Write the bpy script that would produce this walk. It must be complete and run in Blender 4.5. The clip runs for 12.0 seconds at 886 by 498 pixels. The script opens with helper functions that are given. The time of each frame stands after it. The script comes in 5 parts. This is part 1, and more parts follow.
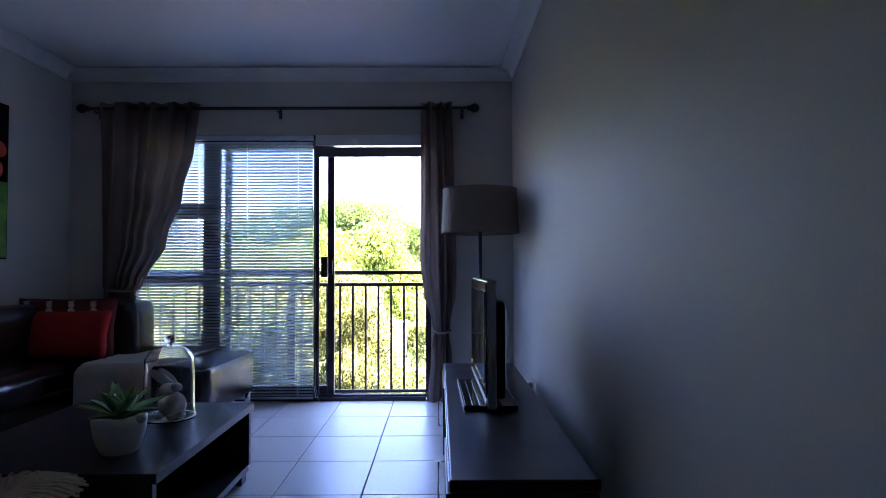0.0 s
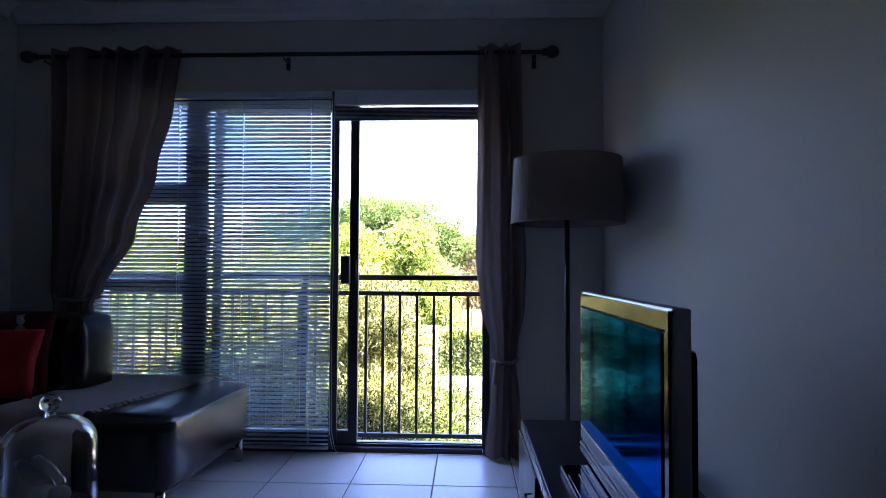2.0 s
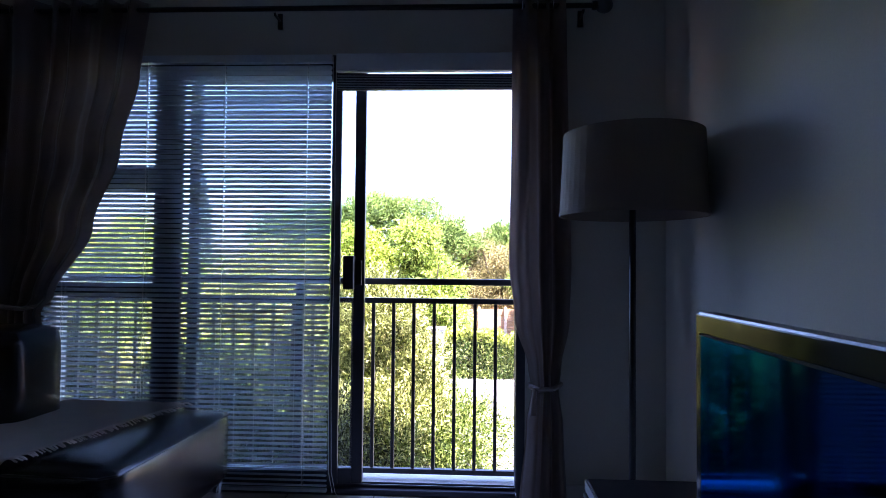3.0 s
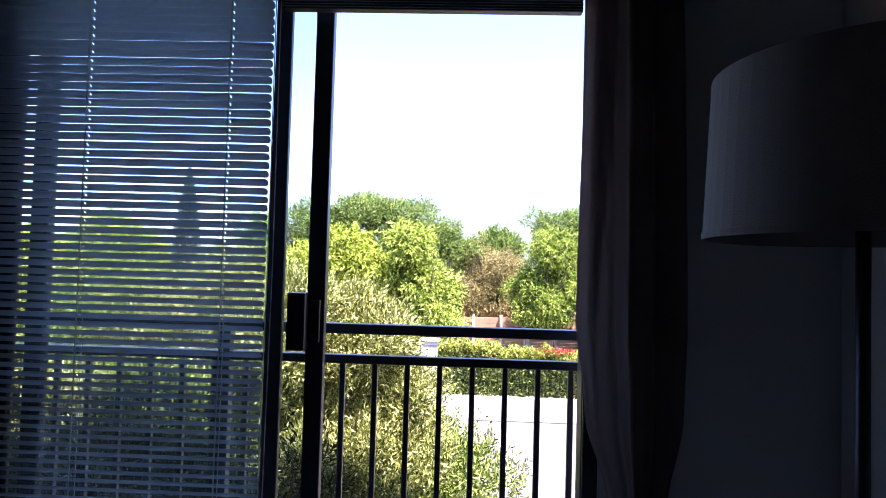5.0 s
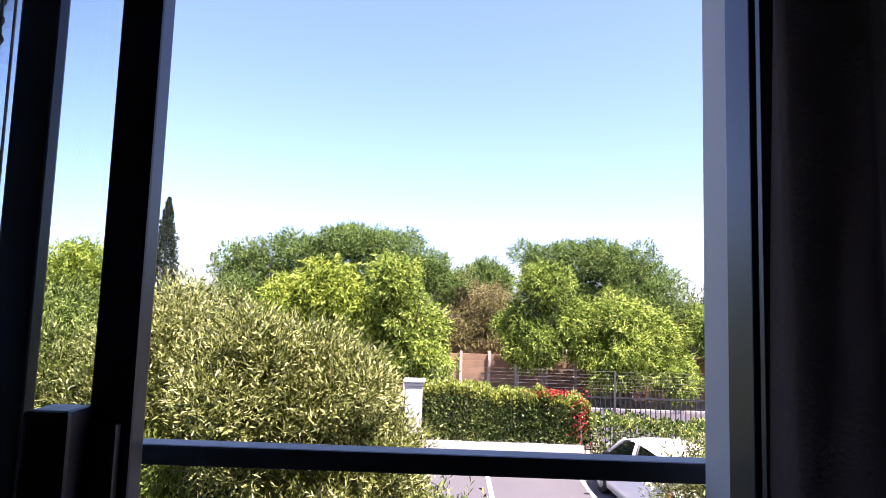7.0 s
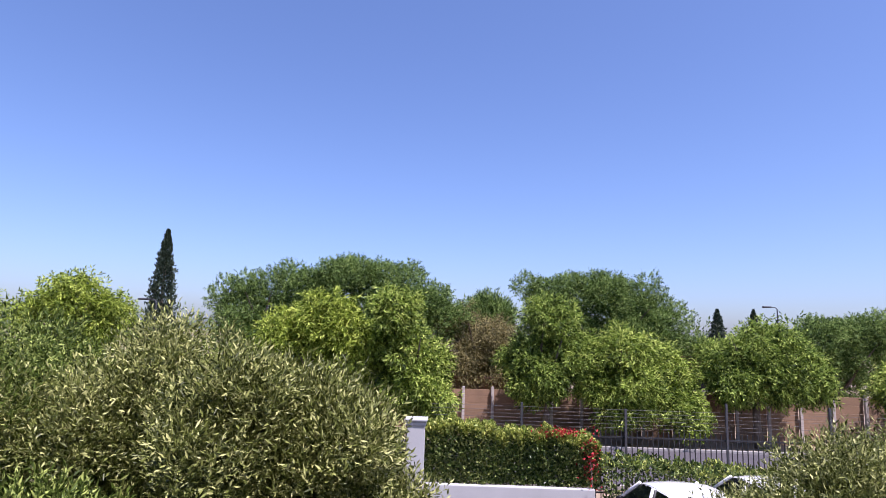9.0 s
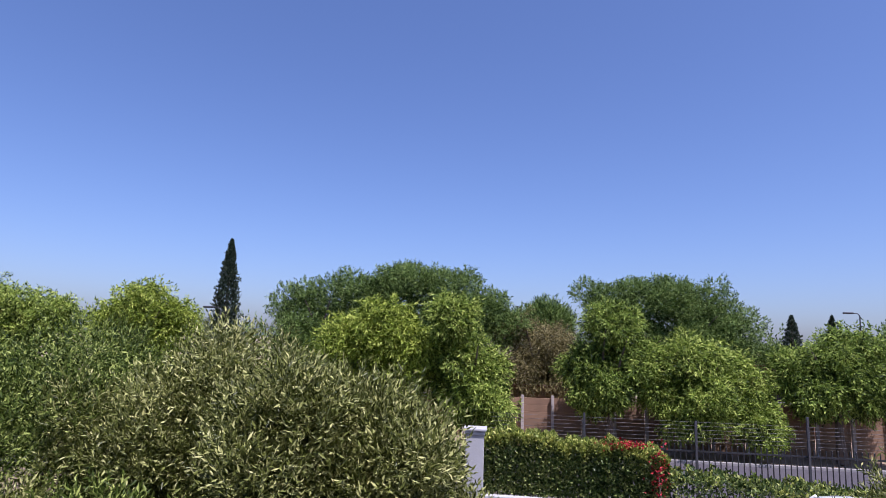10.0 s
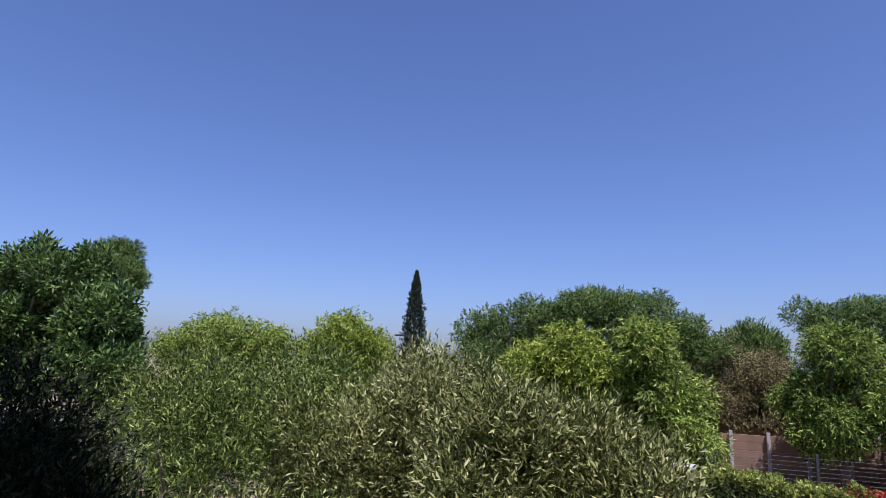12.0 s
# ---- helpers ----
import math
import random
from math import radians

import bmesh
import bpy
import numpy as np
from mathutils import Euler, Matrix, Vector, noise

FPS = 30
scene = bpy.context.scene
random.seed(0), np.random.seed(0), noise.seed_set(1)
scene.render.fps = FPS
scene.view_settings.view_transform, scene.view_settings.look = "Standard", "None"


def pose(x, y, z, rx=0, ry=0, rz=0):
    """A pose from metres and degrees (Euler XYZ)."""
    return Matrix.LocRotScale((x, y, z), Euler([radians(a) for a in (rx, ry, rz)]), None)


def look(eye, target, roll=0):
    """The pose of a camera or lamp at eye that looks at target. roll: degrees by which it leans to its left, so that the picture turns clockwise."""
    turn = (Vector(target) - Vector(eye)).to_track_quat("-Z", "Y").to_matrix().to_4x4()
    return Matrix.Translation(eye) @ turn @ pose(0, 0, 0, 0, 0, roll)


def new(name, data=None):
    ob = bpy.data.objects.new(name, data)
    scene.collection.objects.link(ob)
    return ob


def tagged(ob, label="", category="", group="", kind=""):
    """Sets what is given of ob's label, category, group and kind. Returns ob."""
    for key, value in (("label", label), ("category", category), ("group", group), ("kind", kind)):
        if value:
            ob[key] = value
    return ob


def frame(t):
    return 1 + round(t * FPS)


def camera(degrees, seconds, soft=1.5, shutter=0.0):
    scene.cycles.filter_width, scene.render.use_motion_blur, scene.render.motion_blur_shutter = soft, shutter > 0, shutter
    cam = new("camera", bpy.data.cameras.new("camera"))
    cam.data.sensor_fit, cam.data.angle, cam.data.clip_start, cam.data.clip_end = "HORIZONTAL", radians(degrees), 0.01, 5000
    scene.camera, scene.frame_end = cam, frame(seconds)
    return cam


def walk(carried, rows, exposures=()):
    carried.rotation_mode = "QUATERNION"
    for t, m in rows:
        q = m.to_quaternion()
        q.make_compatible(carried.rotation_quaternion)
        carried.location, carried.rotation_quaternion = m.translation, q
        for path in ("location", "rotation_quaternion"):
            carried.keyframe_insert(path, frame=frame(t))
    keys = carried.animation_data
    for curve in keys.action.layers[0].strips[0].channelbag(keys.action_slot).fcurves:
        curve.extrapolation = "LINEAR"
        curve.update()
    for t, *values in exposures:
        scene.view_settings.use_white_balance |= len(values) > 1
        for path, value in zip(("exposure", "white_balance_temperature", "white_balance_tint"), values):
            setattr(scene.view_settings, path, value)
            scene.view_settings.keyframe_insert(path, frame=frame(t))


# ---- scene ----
cam = camera(73.1, 12.0, soft=0.85)
PATH = [
    (0, (0.017, -4.787, 1.05), (0.029, -2.788, 1.109), -0.2),
    (0.5, (0.002, -4.451, 1.047), (-0.007, -2.452, 1.106), 0.0),
    (1, (-0.034, -4.138, 1.047), (-0.076, -2.139, 1.107), 0.1),
    (1.5, (-0.121, -3.81, 1.056), (-0.196, -1.812, 1.12), 0.2),
    (2, (-0.178, -3.517, 1.065), (-0.261, -1.519, 1.128), 0.3),
    (2.5, (-0.214, -3.216, 1.083), (-0.316, -1.22, 1.142), 0.4),
    (2.7, (-0.257, -3.086, 1.083), (-0.354, -1.089, 1.14), 0.4),
    (4.5, (-0.39, -1.997, 1.163), (-0.472, 0.0, 1.231), 1.3),
    (5, (-0.429, -1.721, 1.206), (-0.499, 0.277, 1.274), 1.6),
    (5.5, (-0.414, -1.439, 1.21), (-0.47, 0.558, 1.29), 1.5),
    (6, (-0.393, -1.206, 1.232), (-0.443, 0.791, 1.333), 1.6),
    (6.5, (-0.442, -0.945, 1.247), (-0.481, 1.050, 1.385), 1.8),
    (7, (-0.449, -0.747, 1.262), (-0.478, 1.245, 1.441), 1.8),
    (9, (-0.535, -0.269, 1.308), (-0.568, 1.710, 1.594), 1.8),
    (9.5, (-0.551, -0.145, 1.319), (-0.633, 1.831, 1.617), 1.8),
    (10, (-0.566, -0.014, 1.320), (-0.786, 1.951, 1.623), 1.9),
    (10.5, (-0.626, 0.074, 1.309), (-1.049, 2.003, 1.623), 2.1),
    (11, (-0.733, 0.129, 1.303), (-1.311, 2.014, 1.640), 2.2),
    (11.5, (-0.803, 0.164, 1.285), (-1.480, 2.010, 1.652), 2.2),
    (12, (-0.838, 0.202, 1.269), (-1.619, 2.005, 1.643), 2.2),
]
EXPOSURES = [(0, 5.06, 6050, 39), (1, 4.76, 6050, 39), (2, 4.37, 6000, 37), (2.7, 4.12, 6000, 35), (4.5, 3.22, 6100, 34), (5.5, 2.8, 6250, 34), (6.5, 2.38, 6400, 34), (7.2, 1.98, 6300, 34),
             (9, 0.98, 5830, 32), (9.5, 0.83, 5730, 32), (10.5, 0.44, 5570, 32), (12, 0.4, 5510, 32)]
walk(cam, [(t, look(eye, target, roll)) for t, eye, target, roll in PATH], EXPOSURES)

# ---- sky and sun ----
SUN_EL, SUN_AZ = radians(65), radians(134)   # azimuth clockwise from +y
world = bpy.data.worlds.new("sky")
scene.world = world
world.use_nodes = True
wn = world.node_tree.nodes
sky = wn.new("ShaderNodeTexSky")
sky.sky_type = "NISHITA"
sky.sun_disc = False
sky.sun_elevation, sky.sun_rotation = SUN_EL, SUN_AZ
sky.air_density, sky.dust_density, sky.ozone_density, sky.altitude = 1.0, 1.6, 6.0, 100
world.node_tree.links.new(sky.outputs[0], wn["Background"].inputs[0])
wn["Background"].inputs[1].default_value = 0.092
sun_data = bpy.data.lights.new("sun", "SUN")
sun_data.energy, sun_data.angle, sun_data.color = 4.7, radians(0.53), (1.0, 0.95, 0.86)
sun = new("sun", sun_data)
sun_dir = Vector((math.sin(SUN_AZ) * math.cos(SUN_EL), math.cos(SUN_AZ) * math.cos(SUN_EL), math.sin(SUN_EL)))
sun.matrix_world = look(sun_dir * 30, (0, 0, 0))


# ---- materials ----
def mat(name, base, rough=0.6, metal=0.0, vary=0.18, scale=3.0, fine=60.0, bump=0.1, spec=0.5, coat=0.0, island=0.0):
    """A surface with stains at one size, grain at another, and fine relief."""
    m = bpy.data.materials.new(name)
    m.use_nodes = True
    nt = m.node_tree
    n, l = nt.nodes, nt.links
    p = n["Principled BSDF"]
    geo = n.new("ShaderNodeNewGeometry")
    a, b = n.new("ShaderNodeTexNoise"), n.new("ShaderNodeTexNoise")
    a.inputs["Scale"].default_value, a.inputs["Detail"].default_value = scale, 4
    b.inputs["Scale"].default_value, b.inputs["Detail"].default_value = fine, 3
    for t in (a, b):
        l.new(geo.outputs["Position"], t.inputs["Vector"])
    add = n.new("ShaderNodeMath")
    add.operation = "ADD"
    l.new(a.outputs["Fac"], add.inputs[0])
    l.new(b.outputs["Fac"], add.inputs[1])
    src = add.outputs[0]
    if island:
        rnd = n.new("ShaderNodeObjectInfo")
        ad2 = n.new("ShaderNodeMath")
        ad2.operation = "MULTIPLY_ADD"
        ad2.inputs[1].default_value = island
        l.new(rnd.outputs["Random"], ad2.inputs[0])
        l.new(src, ad2.inputs[2])
        src = ad2.outputs[0]
    rng = n.new("ShaderNodeMapRange")
    rng.inputs["From Min"].default_value, rng.inputs["From Max"].default_value = 0.6, 1.4 + island
    l.new(src, rng.inputs["Value"])
    mix = n.new("ShaderNodeMix")
    mix.data_type = "RGBA"
    mix.inputs[6].default_value = (*[c * (1 - vary) for c in base], 1)
    mix.inputs[7].default_value = (*[min(1, c * (1 + vary)) for c in base], 1)
    l.new(rng.outputs[0], mix.inputs[0])
    l.new(mix.outputs[2], p.inputs["Base Color"])
    rr = n.new("ShaderNodeMapRange")
    rr.inputs["To Min"].default_value, rr.inputs["To Max"].default_value = max(0.02, rough - 0.08), min(1, rough + 0.08)
    l.new(a.outputs["Fac"], rr.inputs["Value"])
    l.new(rr.outputs[0], p.inputs["Roughness"])
    p.inputs["Metallic"].default_value = metal
    p.inputs["Specular IOR Level"].default_value = spec
    p.inputs["Coat Weight"].default_value = coat
    if bump:
        bp = n.new("ShaderNodeBump")
        bp.inputs["Strength"].default_value, bp.inputs["Distance"].default_value = bump, 0.01
        l.new(b.outputs["Fac"], bp.inputs["Height"])
        l.new(bp.outputs[0], p.inputs["Normal"])
    return m


def leaf_mat(name, dark, mid, light, rough=0.5, through_light=0.3, spec=0.32):
    """Leaves that differ one from the next, with light shining through."""
    m = bpy.data.materials.new(name)
    m.use_nodes = True
    n, l = m.node_tree.nodes, m.node_tree.links
    p = n["Principled BSDF"]
    geo = n.new("ShaderNodeNewGeometry")
    ramp = n.new("ShaderNodeValToRGB")
    e = ramp.color_ramp.elements
    e[0].position, e[0].color = 0.05, (*dark, 1)
    e[1].position, e[1].color = 0.97, (*light, 1)
    k = e.new(0.55)
    k.color = (*mid, 1)
    big = n.new("ShaderNodeTexNoise")
    big.inputs["Scale"].default_value = 0.9
    l.new(geo.outputs["Position"], big.inputs["Vector"])
    ad = n.new("ShaderNodeMath")
    ad.operation = "MULTIPLY_ADD"
    ad.inputs[1].default_value, ad.inputs[2].default_value = 0.98, -0.33
    l.new(geo.outputs["Random Per Island"], ad.inputs[0])
    ad2 = n.new("ShaderNodeMath")
    ad2.operation = "MULTIPLY_ADD"
    ad2.inputs[1].default_value = 0.65
    l.new(big.outputs["Fac"], ad2.inputs[0])
    l.new(ad.outputs[0], ad2.inputs[2])
    l.new(ad2.outputs[0], ramp.inputs[0])
    l.new(ramp.outputs[0], p.inputs["Base Color"])
    p.inputs["Roughness"].default_value = rough
    p.inputs["Specular IOR Level"].default_value = spec
    tr = n.new("ShaderNodeBsdfTranslucent")
    l.new(ramp.outputs[0], tr.inputs["Color"])
    mx = n.new("ShaderNodeMixShader")
    mx.inputs[0].default_value = through_light
    l.new(p.outputs[0], mx.inputs[1])
    l.new(tr.outputs[0], mx.inputs[2])
    l.new(mx.outputs[0], n["Material Output"].inputs[0])
    return m


def pane_mat(name, tint=(0.93, 0.96, 0.96)):
    m = bpy.data.materials.new(name)
    m.use_nodes = True
    n, l = m.node_tree.nodes, m.node_tree.links
    fr, tr, gl, mx = n.new("ShaderNodeFresnel"), n.new("ShaderNodeBsdfTransparent"), n.new("ShaderNodeBsdfGlossy"), n.new("ShaderNodeMixShader")
    fr.inputs[0].default_value = 1.45
    tr.inputs[0].default_value = (*tint, 1)
    gl.inputs["Roughness"].default_value = 0.02
    l.new(fr.outputs[0], mx.inputs[0])
    l.new(tr.outputs[0], mx.inputs[1])
    l.new(gl.outputs[0], mx.inputs[2])
    l.new(mx.outputs[0], n["Material Output"].inputs[0])
    return m


WALL = mat("wall_paint", (0.56, 0.545, 0.49), 0.62, vary=0.05, scale=1.2, fine=140, bump=0.05)
CEIL = mat("ceiling_paint", (0.78, 0.78, 0.77), 0.8, vary=0.03, scale=0.8, fine=90, bump=0.05)
TRIM = mat("cornice_white", (0.76, 0.76, 0.75), 0.7, vary=0.04, bump=0.03)
TILE = mat("glazed_tile", (0.62, 0.60, 0.56), 0.34, vary=0.06, scale=2.5, fine=30, bump=0.03, island=0.3)
GROUT = mat("grout", (0.16, 0.15, 0.14), 0.9, vary=0.2)
ALU = mat("dark_aluminium", (0.035, 0.035, 0.045), 0.38, 0.2, vary=0.15, bump=0.02)
STEEL_BLACK = mat("black_painted_steel", (0.022, 0.021, 0.022), 0.4, 0.0, vary=0.3, scale=12, bump=0.08)
SLAT = mat("blind_aluminium", (0.62, 0.68, 0.73), 0.4, 0.0, vary=0.06, scale=6, bump=0.0)
CORD = mat("white_cord", (0.7, 0.7, 0.7), 0.8, vary=0.1, bump=0)
CURTAIN = mat("curtain_fabric", (0.28, 0.215, 0.19), 0.5, vary=0.12, scale=2.5, fine=180, bump=0.25)
_n, _l = CURTAIN.node_tree.nodes, CURTAIN.node_tree.links
_t, _m = _n.new("ShaderNodeBsdfTranslucent"), _n.new("ShaderNodeMixShader")
_t.inputs[0].default_value = (0.34, 0.26, 0.23, 1)
_m.inputs[0].default_value = 0.22
_n["Principled BSDF"].inputs["Sheen Weight"].default_value = 0.5
_n["Principled BSDF"].inputs["Sheen Roughness"].default_value = 0.4
_l.new(_n["Principled BSDF"].outputs[0], _m.inputs[1])
_l.new(_t.outputs[0], _m.inputs[2])
_l.new(_m.outputs[0], _n["Material Output"].inputs[0])
WIRE = mat("dull_galvanised_wire", (0.08, 0.08, 0.08), 0.6, 0.3, vary=0.1, bump=0)
CHROME = mat("chrome", (0.75, 0.75, 0.76), 0.15, 1.0, vary=0.05, bump=0)
WENGE = mat("dark_wenge_wood", (0.016, 0.012, 0.013), 0.34, vary=0.35, scale=4, fine=45, bump=0.03, spec=0.26)
LEATHER = mat("dark_leather", (0.013, 0.010, 0.010), 0.23, vary=0.3, scale=5, fine=150, bump=0.12, spec=0.8)
THROW = mat("woven_throw", (0.76, 0.70, 0.66), 0.95, vary=0.1, scale=6, fine=320, bump=0.5)
RED = mat("red_cloth", (0.42, 0.016, 0.012), 0.85, vary=0.15, scale=8, fine=260, bump=0.35)
PRINT = mat("dark_red_cloth", (0.10, 0.012, 0.012), 0.85, vary=0.2, fine=260, bump=0.3)
SHADE = mat("linen_shade", (0.225, 0.185, 0.155), 0.9, vary=0.08, scale=5, fine=300, bump=0.12)
TVGREY = mat("silver_plastic", (0.34, 0.34, 0.36), 0.3, 0.4, vary=0.1, bump=0.02)
TVBLACK = mat("gloss_black_plastic", (0.008, 0.008, 0.010), 0.09, vary=0.2, bump=0, spec=0.16)
SCREEN = mat("screen_glass", (0.026, 0.072, 0.22), 0.04, 1.0, vary=0.15, scale=5, bump=0)
SCREEN.node_tree.nodes["Principled BSDF"].inputs["Specular Tint"].default_value = (0.30, 0.40, 0.55, 1)
CERAMIC = mat("white_ceramic", (0.66, 0.64, 0.61), 0.42, vary=0.06, scale=9, bump=0.06)
STRAW = mat("straw", (0.46, 0.37, 0.25), 0.8, vary=0.25, scale=20, bump=0.2)
SUCC = mat("succulent_green", (0.20, 0.37, 0.17), 0.5, vary=0.3, scale=14, bump=0.05)
PLASTER = mat("outer_plaster", (0.50, 0.49, 0.47), 0.85, vary=0.08, scale=1.5, fine=90, bump=0.3)
WHITEWASH = mat("whitewashed_plaster", (0.40, 0.40, 0.39), 0.85, vary=0.1, scale=2, fine=50, bump=0.3)
PAVE = mat("pale_paving", (0.085, 0.078, 0.080), 0.9, vary=0.12, scale=0.7, fine=25, bump=0.3)
LINE = mat("white_road_paint", (0.75, 0.75, 0.72), 0.8, vary=0.15, scale=9, bump=0.1)
ASPHALT = mat("asphalt", (0.060, 0.054, 0.060), 0.9, vary=0.2, scale=0.8, fine=60, bump=0.4)
KERB = mat("kerb_concrete", (0.27, 0.255, 0.235), 0.9, vary=0.15, scale=3, bump=0.3)
EARTH = mat("dry_earth", (0.24, 0.18, 0.12), 0.95, vary=0.35, scale=0.5, fine=8, bump=0.5)
CONC_WALL = mat("brown_precast_concrete", (0.25, 0.155, 0.092), 0.92, vary=0.3, scale=1.4, fine=30, bump=0.5, island=0.4)
STEEL_GREY = mat("weathered_grey_steel", (0.055, 0.055, 0.06), 0.6, 0.2, vary=0.2, bump=0.05)
CONC_POST = mat("grey_precast_concrete", (0.42, 0.37, 0.33), 0.92, vary=0.2, scale=3, bump=0.4)
ROOF = mat("rusty_brown_roof", (0.16, 0.07, 0.05), 0.8, vary=0.3, scale=2, bump=0.3)
CARWHITE = mat("white_car_paint", (0.80, 0.80, 0.79), 0.25, vary=0.03, bump=0, coat=0.6)
CARGLASS = mat("tinted_car_glass", (0.010, 0.012, 0.014), 0.06, vary=0.1, bump=0, spec=0.8)
RUBBER = mat("tyre_rubber", (0.02, 0.02, 0.02), 0.85, vary=0.2, bump=0.2)
REDLAMP = mat("red_lamp_lens", (0.35, 0.01, 0.01), 0.15, vary=0.1, bump=0)
BARK = mat("bark", (0.13, 0.10, 0.075), 0.95, vary=0.4, scale=7, fine=50, bump=0.8)
OLIVE = leaf_mat("olive_leaves", (0.042, 0.054, 0.010), (0.195, 0.225, 0.050), (0.60, 0.60, 0.24), 0.38, 0.26, 0.25)
OLIVE_FRESH = leaf_mat("fresh_olive_leaves", (0.020, 0.038, 0.005), (0.105, 0.155, 0.024), (0.40, 0.47, 0.12), 0.45, 0.22, 0.15)
LEAF_YELLOW = leaf_mat("yellow_green_leaves", (0.05, 0.08, 0.006), (0.29, 0.385, 0.040), (0.60, 0.67, 0.13), 0.55, 0.42, 0.2)
LEAF_GREEN = leaf_mat("mid_green_leaves", (0.03, 0.055, 0.007), (0.245, 0.345, 0.044), (0.58, 0.66, 0.15), 0.55, 0.38, 0.2)
LEAF_DEEP = leaf_mat("deep_green_leaves", (0.022, 0.045, 0.009), (0.128, 0.208, 0.042), (0.29, 0.39, 0.10), 0.6, 0.3, 0.2)
LEAF_MID = leaf_mat("green_leaves", (0.024, 0.045, 0.008), (0.195, 0.290, 0.040), (0.48, 0.58, 0.12), 0.55, 0.38, 0.2)
LEAF_BROWN = leaf_mat("browned_leaves", (0.055, 0.052, 0.018), (0.20, 0.165, 0.055), (0.34, 0.31, 0.11), 0.6, 0.25)
LEAF_DENSE = leaf_mat("dense_dark_leaves", (0.016, 0.036, 0.007), (0.080, 0.150, 0.026), (0.21, 0.32, 0.07), 0.5, 0.25)
LEAF_DARK = leaf_mat("dark_conifer_needles", (0.016, 0.030, 0.016), (0.040, 0.062, 0.034), (0.08, 0.105, 0.06), 0.6, 0.1)
# near-black leaf colour: the building's shade is put into the leaves
LEAF_SHADE = leaf_mat("shade_darkened_leaves", (0.008, 0.012, 0.004), (0.024, 0.031, 0.010), (0.060, 0.070, 0.026), 0.6, 0.1, 0.12)
# hedge front coloured darker, top paler for the high sun; tips also yellow-green
HEDGE = leaf_mat("hedge_leaves", (0.016, 0.036, 0.008), (0.095, 0.150, 0.034), (0.38, 0.43, 0.13), 0.40, 0.2)
HEDGE_TIP = leaf_mat("young_sunlit_hedge_leaves", (0.08, 0.12, 0.016), (0.27, 0.33, 0.055), (0.62, 0.62, 0.16), 0.45, 0.3)
FLOWER = leaf_mat("red_flowers", (0.30, 0.01, 0.02), (0.45, 0.02, 0.03), (0.6, 0.05, 0.06), 0.6, 0.3)
PANE = pane_mat("window_glass")
glass = bpy.data.materials.new("clear_glass")
glass.use_nodes = True
gp = glass.node_tree.nodes["Principled BSDF"]
gp.inputs["Transmission Weight"].default_value, gp.inputs["Roughness"].default_value, gp.inputs["IOR"].default_value = 1.0, 0.01, 1.46
gp.inputs["Base Color"].default_value = (0.97, 0.98, 0.98, 1)


# ---- building helpers ----
def place_of(ob):
    v = Vector((0, 0, 0))
    while ob:
        v += ob.location
        ob = ob.parent
    return v


def thing(name, loc, label="", category="", group="", kind=""):
    e = new(name)
    e.empty_display_size = 0.1
    e.location = loc
    return tagged(e, label, category, group, kind)


def mesh_of(name, bm, material, smooth=False):
    me = bpy.data.meshes.new(name)
    bmesh.ops.recalc_face_normals(bm, faces=bm.faces[:])
    if smooth:
        for f in bm.faces:
            f.smooth = True
    bm.to_mesh(me)
    bm.free()
    me.materials.append(material)
    return me


def part(name, bm, material, parent, label="", smooth=False):
    """One mesh under a thing or a part; bm is in world metres."""
    bmesh.ops.translate(bm, verts=bm.verts[:], vec=-place_of(parent))
    ob = new(name, mesh_of(name, bm, material, smooth))
    ob.parent = parent
    return tagged(ob, label)


def solo(name, bm, material, label="", category="", kind="", smooth=False, group=""):
    """A thing that is one mesh, its origin at its base."""
    xs = [v.co for v in bm.verts]
    base = Vector((sum(v.x for v in xs) / len(xs), sum(v.y for v in xs) / len(xs), min(v.z for v in xs)))
    bmesh.ops.translate(bm, verts=bm.verts[:], vec=-base)
    ob = new(name, mesh_of(name, bm, material, smooth))
    ob.location = base
    return tagged(ob, label, category, group, kind)


def box(x0, x1, y0, y1, z0, z1, bevel=0.0, bm=None, seg=2):
    own = bmesh.new()
    bmesh.ops.create_cube(own, size=1)
    for v in own.verts:
        v.co = Vector(((x0 + x1) / 2 + v.co.x * (x1 - x0), (y0 + y1) / 2 + v.co.y * (y1 - y0), (z0 + z1) / 2 + v.co.z * (z1 - z0)))
    if bevel:
        bmesh.ops.bevel(own, geom=own.edges[:], offset=bevel, segments=seg, affect="EDGES", profile=0.6)
    if bm is None:
        return own
    merge(bm, own)
    return bm


def merge(bm, other):
    me = bpy.data.meshes.new("scratch")
    other.to_mesh(me)
    other.free()
    bm.from_mesh(me)
    bpy.data.meshes.remove(me)
    return bm


def lathe(profile, centre, seg=32, closed=False):
    """Turn (radius, z) pairs about the upright axis through centre."""
    bm = bmesh.new()
    rings = []
    for r, z in profile:
        if r < 1e-5:
            rings.append([bm.verts.new((centre[0], centre[1], centre[2] + z))])
        else:
            rings.append([bm.verts.new((centre[0] + r * math.cos(a), centre[1] + r * math.sin(a), centre[2] + z)) for a in (2 * math.pi * i / seg for i in range(seg))])
    for a, b in zip(rings, rings[1:] + (rings[:1] if closed else [])):
        for i in range(seg):
            j = (i + 1) % seg
            q = [a[i % len(a)], a[j % len(a)], b[j % len(b)], b[i % len(b)]]
            u = []
            for v in q:
                if v not in u:
                    u.append(v)
            if len(u) > 2:
                bm.faces.new(u)
    return bm


